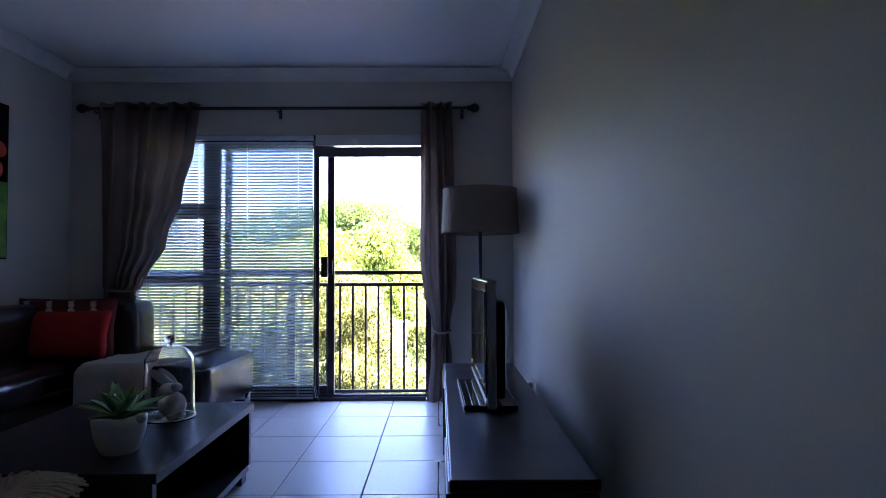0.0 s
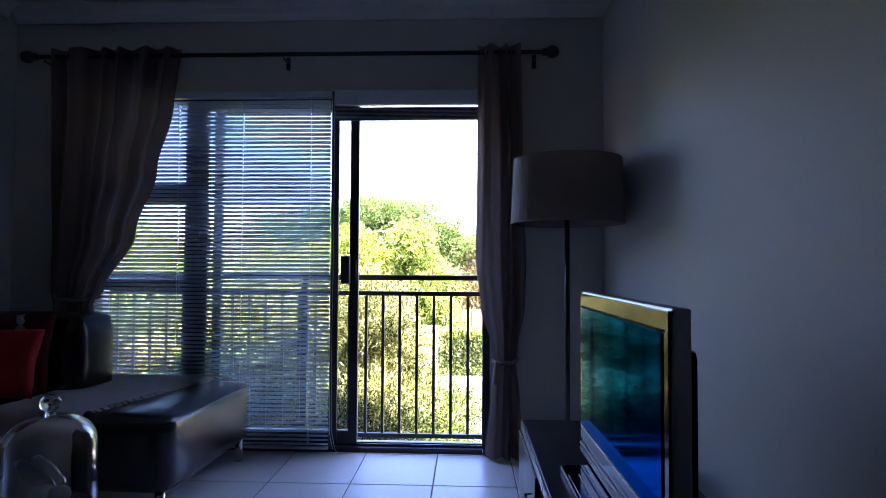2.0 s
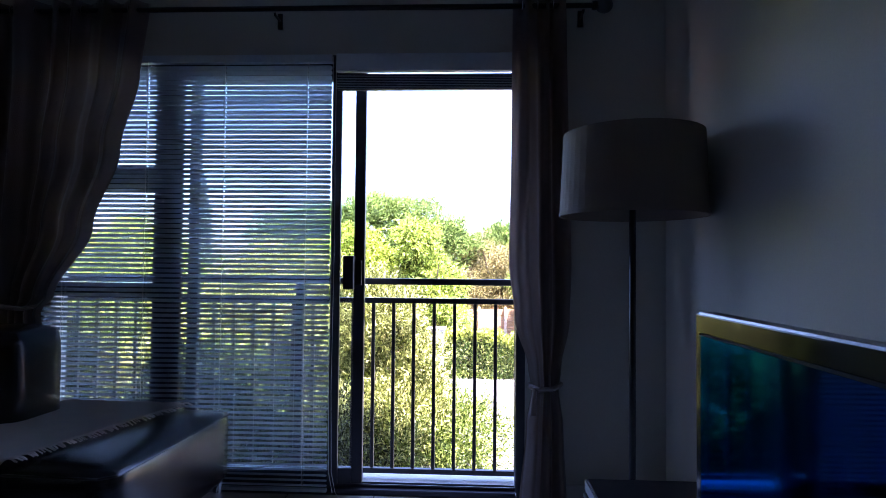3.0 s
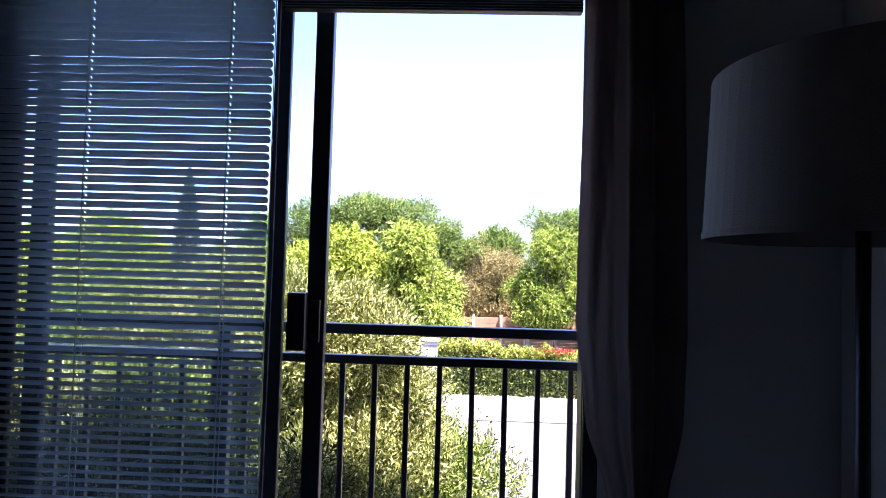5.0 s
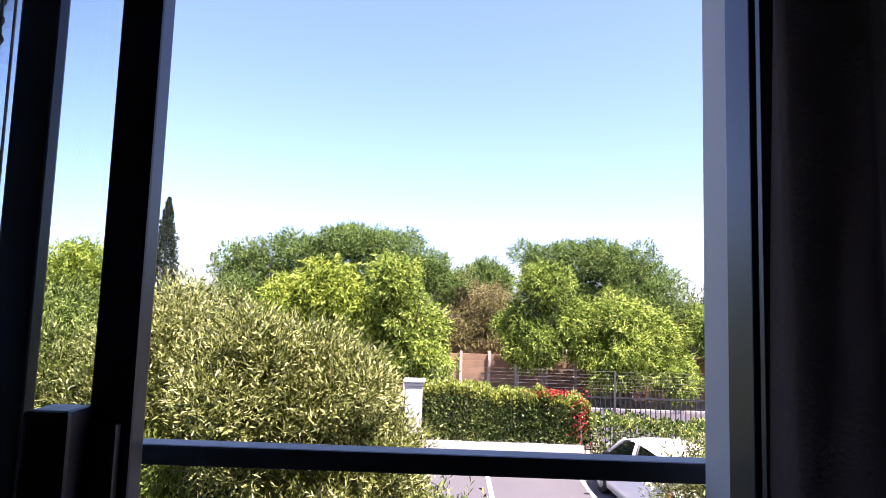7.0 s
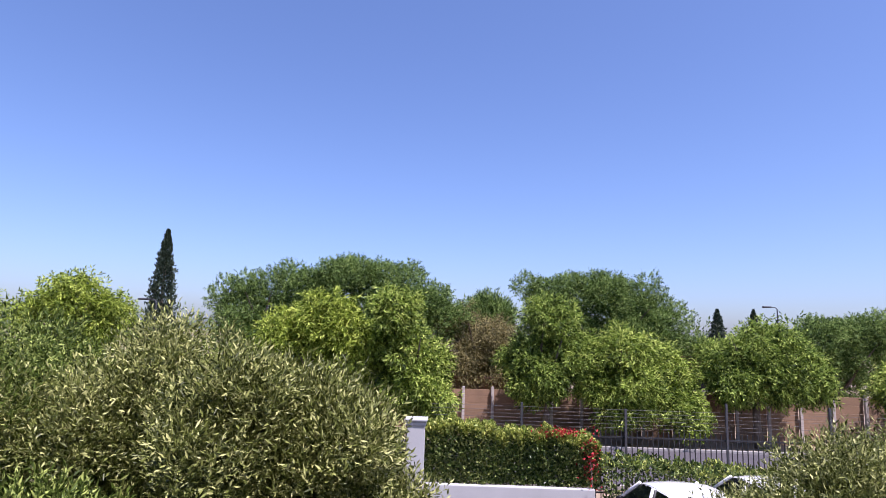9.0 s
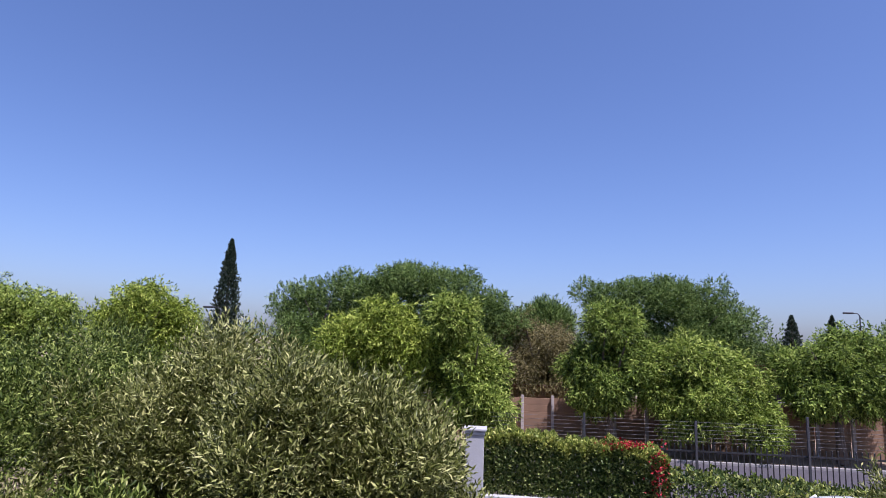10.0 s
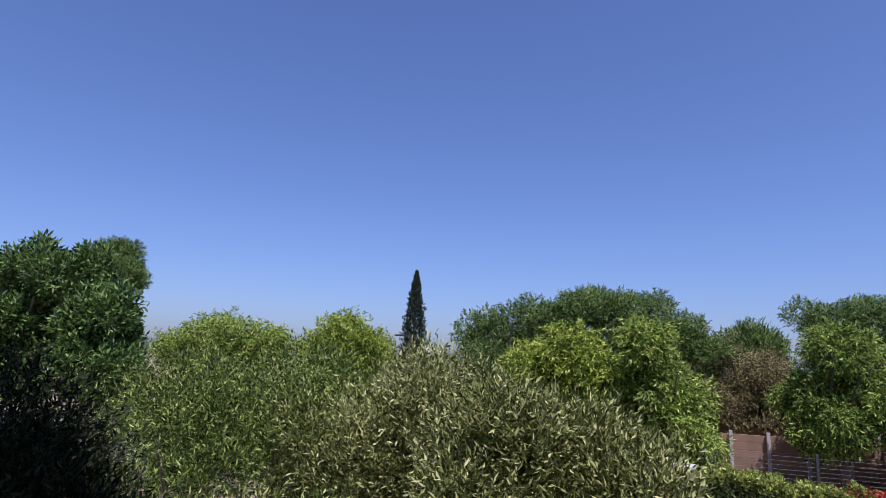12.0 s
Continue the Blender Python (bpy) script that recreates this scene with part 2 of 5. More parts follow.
def tube(points, radius, seg=8, bm=None, taper=None):
    """A round bar along points; taper gives the radius at each."""
    bm = bm or bmesh.new()
    pts = [Vector(p) for p in points]
    rings = []
    for i, p in enumerate(pts):
        d = (pts[min(i + 1, len(pts) - 1)] - pts[max(i - 1, 0)]).normalized()
        u = d.orthogonal().normalized()
        if abs(d.z) < 0.99:
            u = d.cross(Vector((0, 0, 1))).normalized()
        w = d.cross(u)
        r = taper[i] if taper else radius
        rings.append([bm.verts.new(p + r * (math.cos(2 * math.pi * k / seg) * u + math.sin(2 * math.pi * k / seg) * w)) for k in range(seg)])
    for a, b in zip(rings, rings[1:]):
        for k in range(seg):
            bm.faces.new((a[k], a[(k + 1) % seg], b[(k + 1) % seg], b[k]))
    bm.faces.new(rings[0])
    bm.faces.new(rings[-1])
    return bm


def ball(centre, radii, seg=16, bm=None):
    own = bmesh.new()
    bmesh.ops.create_uvsphere(own, u_segments=seg, v_segments=max(6, seg // 2), radius=1)
    for v in own.verts:
        v.co = Vector((centre[0] + v.co.x * radii[0], centre[1] + v.co.y * radii[1], centre[2] + v.co.z * radii[2]))
    if bm is None:
        return own
    return merge(bm, own)


def pillow(x0, x1, y0, y1, z0, z1, puff=0.02, bevel=0.05, wobble=0.0):
    """An upholstered block: rounded, slightly swollen faces."""
    bm = box(x0, x1, y0, y1, z0, z1, 0)
    bmesh.ops.subdivide_edges(bm, edges=bm.edges[:], cuts=9, use_grid_fill=True)
    c = Vector(((x0 + x1) / 2, (y0 + y1) / 2, (z0 + z1) / 2))
    h = Vector(((x1 - x0) / 2, (y1 - y0) / 2, (z1 - z0) / 2))
    for v in bm.verts:
        d = v.co - c
        q = Vector((max(-h.x + bevel, min(h.x - bevel, d.x)), max(-h.y + bevel, min(h.y - bevel, d.y)), max(-h.z + bevel, min(h.z - bevel, d.z))))
        e = d - q
        if e.length > 1e-6:
            e = e.normalized() * bevel
        n = Vector((d.x / h.x, d.y / h.y, d.z / h.z))
        swell = puff * (1 - n.x ** 4) * (1 - n.y ** 4) + puff * (1 - n.z ** 4) * (1 - n.x ** 4) * (abs(n.y) > 0.9) + puff * (1 - n.z ** 4) * (1 - n.y ** 4) * (abs(n.x) > 0.9)
        v.co = c + q + e * (1 + swell / bevel * 0.6)
        if wobble:
            v.co += Vector((0, 0, 1)) * wobble * noise.noise(v.co * 5)
    return bm

# ---- the room ----
XL, XR, YB, CEIL_Z = -2.90, 0.60, -7.0, 2.62
WY = -0.06                                  # room face of the window wall
OX0, OX1, OZ = -2.45, -0.05, 2.10          # the opening in the window wall
wall = bmesh.new()
box(-3.12, OX0, WY, 0.2, -0.14, 2.84, bm=wall)
box(OX1, 0.82, WY, 0.2, -0.14, 2.84, bm=wall)
box(OX0, OX1, WY, 0.2, OZ, 2.84, bm=wall)
solo("wall_north", wall, WALL, "grey painted wall round the sliding door", "wall", "structure")
solo("wall_east", box(XR, XR + 0.22, YB, WY, -0.14, 2.84), WALL, "plain grey painted wall behind the television", "wall", "structure")
solo("wall_west", box(XL - 0.22, XL, YB, WY, -0.14, 2.84), WALL, "plain grey painted wall behind the sofa", "wall", "structure")
solo("wall_south", box(XL - 0.22, XR + 0.22, YB - 0.2, YB, -0.14, 2.84), WALL, "plain grey painted wall closing the room", "wall", "structure")
solo("ceiling", box(XL, XR, YB, WY, CEIL_Z, CEIL_Z + 0.2), CEIL, "smooth white painted ceiling", "ceiling", "structure")


def cornice(name, a, b, inward):
    """A coved moulding from a to b under the ceiling; inward points into the room."""
    bm = bmesh.new()
    prof = [(0.004, -0.10), (0.014, -0.10), (0.022, -0.085), (0.03, -0.06), (0.05, -0.036), (0.072, -0.022), (0.09, -0.014), (0.09, -0.004), (0.004, -0.004)]
    rows = []
    for p in (a, b):
        rows.append([bm.verts.new((p[0] + inward[0] * d, p[1] + inward[1] * d, CEIL_Z + h)) for d, h in prof])
    k = len(prof)
    for i in range(k):
        bm.faces.new((rows[0][i], rows[0][(i + 1) % k], rows[1][(i + 1) % k], rows[1][i]))
    bm.faces.new(rows[0])
    bm.faces.new(rows[1])
    solo(name, bm, TRIM, "white coved plaster cornice under the ceiling", "cornice", "structure", smooth=False)


cornice("trim_north", (XL, WY), (XR, WY), (0, -1))
cornice("trim_east", (XR, YB), (XR, WY - 0.092), (-1, 0))
cornice("trim_west", (XL, YB), (XL, WY - 0.092), (1, 0))
for nm, q in (("baseboard_east", (XR - 0.014, XR - 0.002, YB, WY - 0.016)), ("baseboard_west", (XL + 0.002, XL + 0.014, YB, WY - 0.016)),
              ("baseboard_north_left", (XL + 0.016, OX0 - 0.02, WY - 0.014, WY - 0.002)), ("baseboard_north_right", (OX1 + 0.01, XR - 0.016, WY - 0.014, WY - 0.002))):
    solo(nm, box(*q, 0.003, 0.075, 0.004), TILE, "tiled skirting along the wall", "baseboard", "structure")

# floor slab with tiles laid on it
floor = solo("floor", box(XL, XR, YB, 0.0, -0.14, -0.005), GROUT, "pale glazed floor tiles with dark joints", "floor", "structure")
TW, TD = 0.41, 0.478
tile_mesh = mesh_of("tile", box(-TW / 2 + 0.003, TW / 2 - 0.003, -TD / 2 + 0.003, TD / 2 - 0.003, -0.009, 0, 0.002, seg=1), TILE)


def lay_tiles():
    ix0, ix1 = -7, 3
    for i in range(ix0, ix1):
        for j in range(0, 15):
            x0, x1 = -0.345 + TW * i, -0.345 + TW * (i + 1)
            y1, y0 = -0.085 - TD * (j - 1), -0.085 - TD * j
            cx0, cx1, cy0, cy1 = max(x0, XL), min(x1, XR), max(y0, YB), min(y1, WY - 0.001)
            if cx1 - cx0 < 0.03 or cy1 - cy0 < 0.02:
                continue
            whole = cx1 - cx0 > TW - 0.001 and cy1 - cy0 > TD - 0.001
            me = tile_mesh if whole else mesh_of("tile", box(-(cx1 - cx0) / 2 + 0.003, (cx1 - cx0) / 2 - 0.003, -(cy1 - cy0) / 2 + 0.003, (cy1 - cy0) / 2 - 0.003, -0.009, 0, 0.002, seg=1), TILE)
            o = new("tile", me)
            o.parent = floor
            o.location = Vector(((cx0 + cx1) / 2, (cy0 + cy1) / 2, 0)) - floor.location


# ---- sliding door, sidelight, blinds ----
door = thing("door_1", (-1.25, 0.045 + WY, 0.0), "dark aluminium sliding door standing half open, with a barred sidelight", "sliding door", kind="structure")
part("outer_frame", box(OX0 + 0.06, OX1 - 0.042, -0.0600, 0.0300, 2.045, OZ, 0.003, box(OX0, OX0 + 0.06, -0.0600, 0.0300, 0.0, OZ, 0.003, box(OX1 - 0.035, OX1, -0.0600, 0.0300, 0.0, OZ, 0.003, box(OX1 - 0.042, OX1 - 0.034, -0.034, 0.030, 0.028, 2.045, 0.002, box(OX1 - 0.042, OX1 - 0.034, -0.06, -0.05, 0.028, 2.045, 0.001))))), ALU, door)
part("track", box(OX0 + 0.06, OX1 - 0.042, -0.0600, 0.0300, 0.0, 0.028, 0.003, box(OX0 + 0.06, OX1 - 0.042, -0.0300, -0.0240, 0.028, 0.042, 0, box(OX0 + 0.06, OX1 - 0.042, 0.0020, 0.0080, 0.028, 0.042))), ALU, door)
part("mullion", box(-1.85, -1.76, -0.0600, 0.0300, 0.028, 2.045, 0.003), ALU, door)
part("transom", box(OX0 + 0.06, -1.85, -0.0480, 0.0180, 1.445, 1.55, 0.003), ALU, door)
part("transom", box(OX0 + 0.06, -1.85, -0.0480, 0.0180, 0.925, 0.99, 0.003), ALU, door)
for z0, z1 in ((0.03, 0.925), (0.99, 1.445), (1.55, 2.045)):
    o = part("pane", box(OX0 + 0.06, -1.85, -0.0180, -0.0130, z0, z1), PANE, door, "clear glass pane")
    o.visible_shadow = False


def leaf(name, x0, x1, y0, y1, sw, label):
    o = part(name, box(x0, x0 + sw, y0, y1, 0.045, 2.04, 0.004, box(x1 - sw, x1, y0, y1, 0.045, 2.04, 0.004, box(x0 + sw, x1 - sw, y0, y1, 0.045, 0.115, 0.003, box(x0 + sw, x1 - sw, y0, y1, 1.985, 2.04, 0.003)))), ALU, door, label)
    g = part("pane", box(x0 + sw, x1 - sw, (y0 + y1) / 2 - 0.002, (y0 + y1) / 2 + 0.002, 0.115, 1.985), PANE, o, "clear glass pane")
    g.visible_shadow = False
    return o


fixed = leaf("fixed_leaf", -1.76, -0.934, -0.058, -0.034, 0.046, "fixed glazed leaf")
slid = leaf("sliding_leaf", -1.69, -0.82, -0.031, 0.002, 0.052, "sliding glazed leaf pushed open")
part("handle", box(-0.914, -0.862, -0.085, -0.0325, 0.97, 1.13, 0.006, box(-0.866, -0.83, -0.046, -0.0325, 0.99, 1.11, 0.004)), STEEL_BLACK, slid, "black box handle")

blind = thing("venetian_blind", (-1.7, -0.085, 2.05), "pale aluminium venetian blind lowered to the floor, slats half open", "blind")
part("headrail", box(-2.42, -0.975, -0.1050, -0.0680, 2.052, 2.088, 0.003), SLAT, blind)
part("bottom_rail", box(-2.42, -0.975, -0.0980, -0.0720, 0.022, 0.036, 0.003), SLAT, blind)


def slat_bm(x0, x1, slots):
    """A thin arched slat, its room edge tipped up, with cord slots cut through it."""
    bm = bmesh.new()
    rows = []
    cuts = [x0] + [c + e for c in slots for e in (-0.0021, 0.0021)] + [x1]
    for x in cuts:
        ring = []
        for side in (0, 1):
            for k in range(7):
                kk = k if side == 0 else 6 - k
                u = (kk / 6 - 0.5) * 0.025
                h = 0.0022 * (1 - (2 * kk / 6 - 1) ** 2) - (0.0005 if side else 0)
                a = radians(-42)
                inset = 0.006 * (2 * kk / 6 - 1) ** 4 * (1 if x == x0 else -1 if x == x1 else 0)
                ring.append(bm.verts.new((x + inset, u * math.cos(a) - h * math.sin(a), u * math.sin(a) + h * math.cos(a))))
        rows.append(ring)
    k = len(rows[0])
    for c, (p, q) in enumerate(zip(rows, rows[1:])):
        for i in range(k):
            if c % 2 and i in (2, 3, 9, 10):
                continue
            bm.faces.new((p[i], p[(i + 1) % k], q[(i + 1) % k], q[i]))
    bm.faces.new(rows[0])
    bm.faces.new(rows[-1])
    return bm


CORDS = (-2.27, -1.87, -1.49, -1.09)
slat_mesh = mesh_of("slat", slat_bm(-0.7225, 0.7225, [c + 1.6975 for c in CORDS]), SLAT, smooth=False)
for i in range(84):
    o = new("slat", slat_mesh)
    o.parent = blind
    o.location = Vector((-1.6975 + random.uniform(-0.0015, 0.0015), -0.092, 0.052 + i * 0.0238 + random.uniform(-0.0005, 0.0005))) - blind.location
    o.rotation_euler = (radians(random.uniform(-1.6, 1.6)), radians(random.uniform(-0.06, 0.06)), 0)
for x in CORDS:
    part("ladder_cord", tube([(x, -0.106, 0.03), (x, -0.106, 2.06)], 0.0018, 6, tube([(x, -0.078, 0.03), (x, -0.078, 2.06)], 0.0012, 6)), CORD, blind, "thin white cord")
pts = [(-0.955, -0.10, 2.05), (-0.952, -0.10, 1.2), (-0.957, -0.102, 0.5), (-0.95, -0.105, 0.12), (-0.93, -0.11, 0.03), (-0.90, -0.14, 0.007), (-0.87, -0.125, 0.006)]
part("pull_cord", tube(pts, 0.0016, 6, tube([(p[0] - 0.012, p[1] - 0.004, p[2]) for p in pts[:5]], 0.0016, 6)), CORD, blind, "white pull cord trailing on the floor")

blind2 = thing("raised_blind", (-0.5, -0.08, 2.0), "pale aluminium venetian blind drawn up over the open doorway", "blind")
part("headrail", box(-0.955, -0.115, -0.1050, -0.0680, 2.008, 2.092, 0.003), SLAT, blind2)
# dark block: shade between the stacked pale slats, put in as colour
part("folded_slat", box(-0.95, -0.12, -0.1000, -0.0700, 1.92, 1.995, 0.004), ALU, blind2, "solid block coloured dark for the shade between the stacked slats")
for k in range(9):
    part("slat", box(-0.95, -0.12, -0.1015, -0.0685, 1.925 + k * 0.0078, 1.9265 + k * 0.0078), SLAT, blind2)
for x in (-0.8, -0.27, -0.17):
    part("ladder_cord", tube([(x, -0.09, 1.99), (x, -0.09, 2.065)], 0.0012, 6), CORD, blind2)

# ---- curtains on their rod ----
rod = thing("curtain_rod", (-1.23, -0.15, 2.29), "dark metal curtain rod with round finials above the door", "curtain rod")
part("pole", tube([(-2.72, -0.15, 2.29), (0.25, -0.15, 2.29)], 0.0125, 12), STEEL_BLACK, rod, smooth=True)
for x, s in ((-2.72, -1), (0.25, 1)):
    f = ball((x + s * 0.045, -0.15, 2.29), (0.04, 0.036, 0.036), 20)
    merge(f, tube([(x - s * 0.01, -0.15, 2.29), (x + s * 0.015, -0.15, 2.29)], 0.021, 14))
    part("finial", f, STEEL_BLACK, rod, smooth=True)
for x in (-2.66, -1.24, 0.2):
    part("bracket", tube([(x, -0.15, 2.272), (x, -0.145, 2.262), (x, -0.10, 2.262), (x, -0.064, 2.262)], 0.006, 8, box(x - 0.012, x + 0.012, -0.072, -0.061, 2.225, 2.30, 0.002)), STEEL_BLACK, rod)


def curtain_bm(rows, folds, seed):
    """Folded cloth. rows: (z, left x, right x, fold depth, y), from top to floor."""
    rnd = random.Random(seed)
    ph = [rnd.uniform(-0.5, 0.5) for _ in range(4)]
    bm = bmesh.new()
    nu, out = folds * 12, []
    zs = [r[0] for r in rows]
    steps = 70
    for s in range(steps + 1):
        z = zs[0] + (zs[-1] - zs[0]) * s / steps
        k = max(i for i in range(len(rows) - 1) if zs[i] >= z - 1e-9)
        a, b = rows[k], rows[k + 1]
        w = (a[0] - z) / (a[0] - b[0])
        w = w * w * (3 - 2 * w) if k else w
        x0, x1, dep, yy = (a[i] + (b[i] - a[i]) * w for i in (1, 2, 3, 4))
        line = []
        for i in range(nu + 1):
            u = i / nu
            t = (u + 0.05 * math.sin(6.3 * u + seed) + 0.03 * math.sin(15 * u + 2 * seed)) * folds * 2 * math.pi
            f = math.sin(t + ph[0] + 0.35 * math.sin(2.3 * z + ph[1] + u * 3)) + 0.25 * math.sin(2.1 * t + ph[2] + z * 1.7)
            bow = 0.012 * noise.noise((u * 5, z * 2.2, seed))
            line.append(bm.verts.new((x0 + (x1 - x0) * u + 0.25 * dep * math.cos(t + z), yy - 0.04 + dep * f + bow, z)))
        out.append(line)
    for a, b in zip(out, out[1:]):
        for i in range(nu):
            bm.faces.new((a[i], a[i + 1], b[i + 1], b[i]))
    bmesh.ops.solidify(bm, geom=bm.faces[:], thickness=0.003)
    return bm


def rings_on(cur, xs, y, z):
    for x in xs:
        bm = bmesh.new()
        rows = []
        for i in range(20):
            a = 2 * math.pi * i / 20
            rows.append([
                         bm.verts.new((x + 0.004 * math.sin(b), y + (0.021 + 0.004 * math.cos(b)) * math.cos(a), z + (0.021 + 0.004 * math.cos(b)) * math.sin(a))) for b in (2 * math.pi * j / 8 for j in range(8))])
        for i in range(20):
            for j in range(8):
                bm.faces.new((rows[i][j], rows[i][(j + 1) % 8], rows[(i + 1) % 20][(j + 1) % 8], rows[(i + 1) % 20][j]))
        part("eyelet", bm, CHROME, cur, "chrome eyelet", smooth=True)


cl = thing("curtain", (-2.3, -0.12, 0.0), "brown satin curtain on eyelets, drawn aside and tied back", "curtain", "curtains")
part("cloth", curtain_bm([(2.335, -2.60, -1.845, 0.035, -0.115), (2.0, -2.59, -1.89, 0.034, -0.115), (1.62, -2.585, -1.98, 0.032, -0.12), (1.25, -2.58, -2.09, 0.028, -0.13), (0.92, -2.575, -2.26, 0.02, -0.14),
                              (0.86, -2.56, -2.32, 0.018, -0.14), (0.55, -2.58, -2.25, 0.025, -0.13), (0.02, -2.60, -2.22, 0.03, -0.12)], 5, 3), CURTAIN, cl, smooth=True)
part("tieback", tube([(-2.57, -0.145, 0.90), (-2.5, -0.22, 0.88), (-2.38, -0.225, 0.87), (-2.29, -0.16, 0.89), (-2.38, -0.13, 0.89), (-2.57, -0.135, 0.90)], 0.011, 8), CURTAIN, cl)
rings_on(cl, (-2.52, -2.40, -2.28, -2.17, -2.05, -1.94), -0.15, 2.29)
cr = thing("curtain", (0.02, -0.12, 0.0), "brown satin curtain on eyelets, tied low beside the open doorway", "curtain", "curtains")
part("cloth", curtain_bm([(2.335, -0.115, 0.13, 0.036, -0.115), (1.7, -0.12, 0.14, 0.036, -0.115), (1.1, -0.13, 0.15, 0.034, -0.12), (0.85, -0.105, 0.14, 0.03, -0.125), (0.62, -0.045, 0.10, 0.022, -0.13),
                              (0.54, -0.03, 0.09, 0.018, -0.13), (0.36, -0.055, 0.11, 0.026, -0.125), (0.01, -0.085, 0.125, 0.032, -0.12)], 3, 8), CURTAIN, cr, smooth=True)
part("tieback", tube([(-0.04, -0.17, 0.55), (0.0, -0.21, 0.54), (0.06, -0.21, 0.545), (0.10, -0.17, 0.56), (0.05, -0.135, 0.56), (-0.04, -0.15, 0.555)], 0.012, 8), CURTAIN, cr)
part("tassel", tube([(-0.02, -0.205, 0.55), (-0.025, -0.212, 0.48), (-0.028, -0.212, 0.43)], 0.01, 8, taper=[0.008, 0.014, 0.018]), CURTAIN, cr)
rings_on(cr, (-0.08, -0.01, 0.06, 0.11), -0.15, 2.29)

# ---- balustrade outside the door ----
rail = thing("balustrade", (-1.25, 0.265, -0.03), "black steel balustrade outside the sliding door", "railing")
part("top_rail", box(-2.62, 0.1, 0.243, 0.287, 0.985, 1.018, 0.004), STEEL_BLACK, rail)
part("middle_rail", box(-2.62, 0.1, 0.25, 0.28, 0.887, 0.915, 0.003), STEEL_BLACK, rail)
part("bottom_rail", box(-2.62, 0.1, 0.25, 0.28, -0.002, 0.024, 0.003), STEEL_BLACK, rail)
for x in (-2.6, -1.215, 0.08):
    part("post", box(x - 0.02, x + 0.02, 0.246, 0.284, -0.03, 0.985, 0.003), STEEL_BLACK, rail)
    part("fixing_plate", box(x - 0.03, x + 0.03, 0.2, 0.246, 0.03, 0.10, 0.004), STEEL_BLACK, rail)
bal = mesh_of("baluster", box(-0.009, 0.009, -0.009, 0.009, 0.024, 0.887, 0.002, seg=1), STEEL_BLACK)
for i in range(-18, 7):
    x = -0.498 + 0.1075 * i
    if min(abs(x - p) for p in (-2.6, -1.215, 0.08)) > 0.035 and -2.6 < x < 0.08:
        o = new("baluster", bal)
        o.parent = rail
        o.location = Vector((x, 0.265, 0)) - rail.location
solo("sill", box(OX0, OX1, 0.031, 0.30, -0.12, -0.03, 0.006, box(OX0 - 0.15, OX1 + 0.15, 0.201, 0.64, -0.26, -0.13, 0.006)), PLASTER, "plastered sill under the balustrade", "sill", "structure")

# ---- floor lamp ----
lamp = thing("floor_lamp", (0.303, -0.60, 0.0), "floor lamp with wide beige drum shade, unlit", "floor lamp")
LX, LY = 0.303, -0.60
part("base", lathe([(0, 0.0), (0.14, 0.0), (0.145, 0.008), (0.14, 0.02), (0.03, 0.028), (0.014, 0.05), (0, 0.05)], (LX, LY, 0.001), 36), STEEL_BLACK, lamp, smooth=True)
part("stem", tube([(LX, LY, 0.04), (LX, LY, 1.34)], 0.0125, 12), STEEL_BLACK, lamp, smooth=True)
part("shade", lathe([(0.272, 1.282), (0.258, 1.592), (0.253, 1.592), (0.267, 1.282)], (LX, LY, 0), 56, closed=True), SHADE, lamp, "beige linen drum shade", smooth=False)
part("spider", tube([(LX - 0.255, LY, 1.555), (LX, LY, 1.54), (LX + 0.255, LY, 1.555)], 0.003, 6, tube([(LX, LY - 0.255, 1.555), (LX, LY, 1.54), (LX, LY + 0.255, 1.555)], 0.003, 6)), CHROME, lamp)
part("bulb", ball((LX, LY, 1.42), (0.03, 0.03, 0.045), 14, tube([(LX, LY, 1.33), (LX, LY, 1.395)], 0.016, 10)), CERAMIC, lamp, "white unlit bulb", smooth=True)
part("shade_rim", lathe([(0.2735, 1.280), (0.2745, 1.292), (0.2705, 1.292), (0.2665, 1.280)], (LX, LY, 0), 56, closed=True), SHADE, lamp)

# ---- television unit ----
unit = thing("tv_unit", (0.3, -2.07, 0.0), "long low dark wenge television unit with doors and open bays", "tv unit")
UX0, UX1, UY0, UY1, UZ = 0.045, 0.47, -3.09, -1.055, 0.45
part("top", box(UX0, UX1, UY0, UY1, UZ - 0.035, UZ, 0.004), WENGE, unit)
part("edge_strip", box(UX0 - 0.005, UX0 - 0.001, UY0, UY1, UZ - 0.034, UZ - 0.003, 0.001), TVGREY, unit, "thin silver edge strip")
part("bottom", box(UX0 + 0.01, UX1, UY0, UY1, 0.05, 0.075, 0.003), WENGE, unit)
part("back", box(UX1 - 0.012, UX1, UY0 + 0.02, UY1 - 0.02, 0.075, UZ - 0.035), WENGE, unit)
for y in (UY0, UY0 + 0.55, UY1 - 0.57, UY1 - 0.022):
    part("side_panel", box(UX0 + 0.008, UX1 - 0.013, y, y + 0.022, 0.075, UZ - 0.035, 0.002), WENGE, unit)
part("shelf", box(UX0 + 0.03, UX1 - 0.013, UY0 + 0.572, UY1 - 0.57, 0.235, 0.255, 0.002), WENGE, unit)
part("plinth", box(UX0 + 0.05, UX1 - 0.02, UY0 + 0.04, UY1 - 0.04, 0.001, 0.05), WENGE, unit)
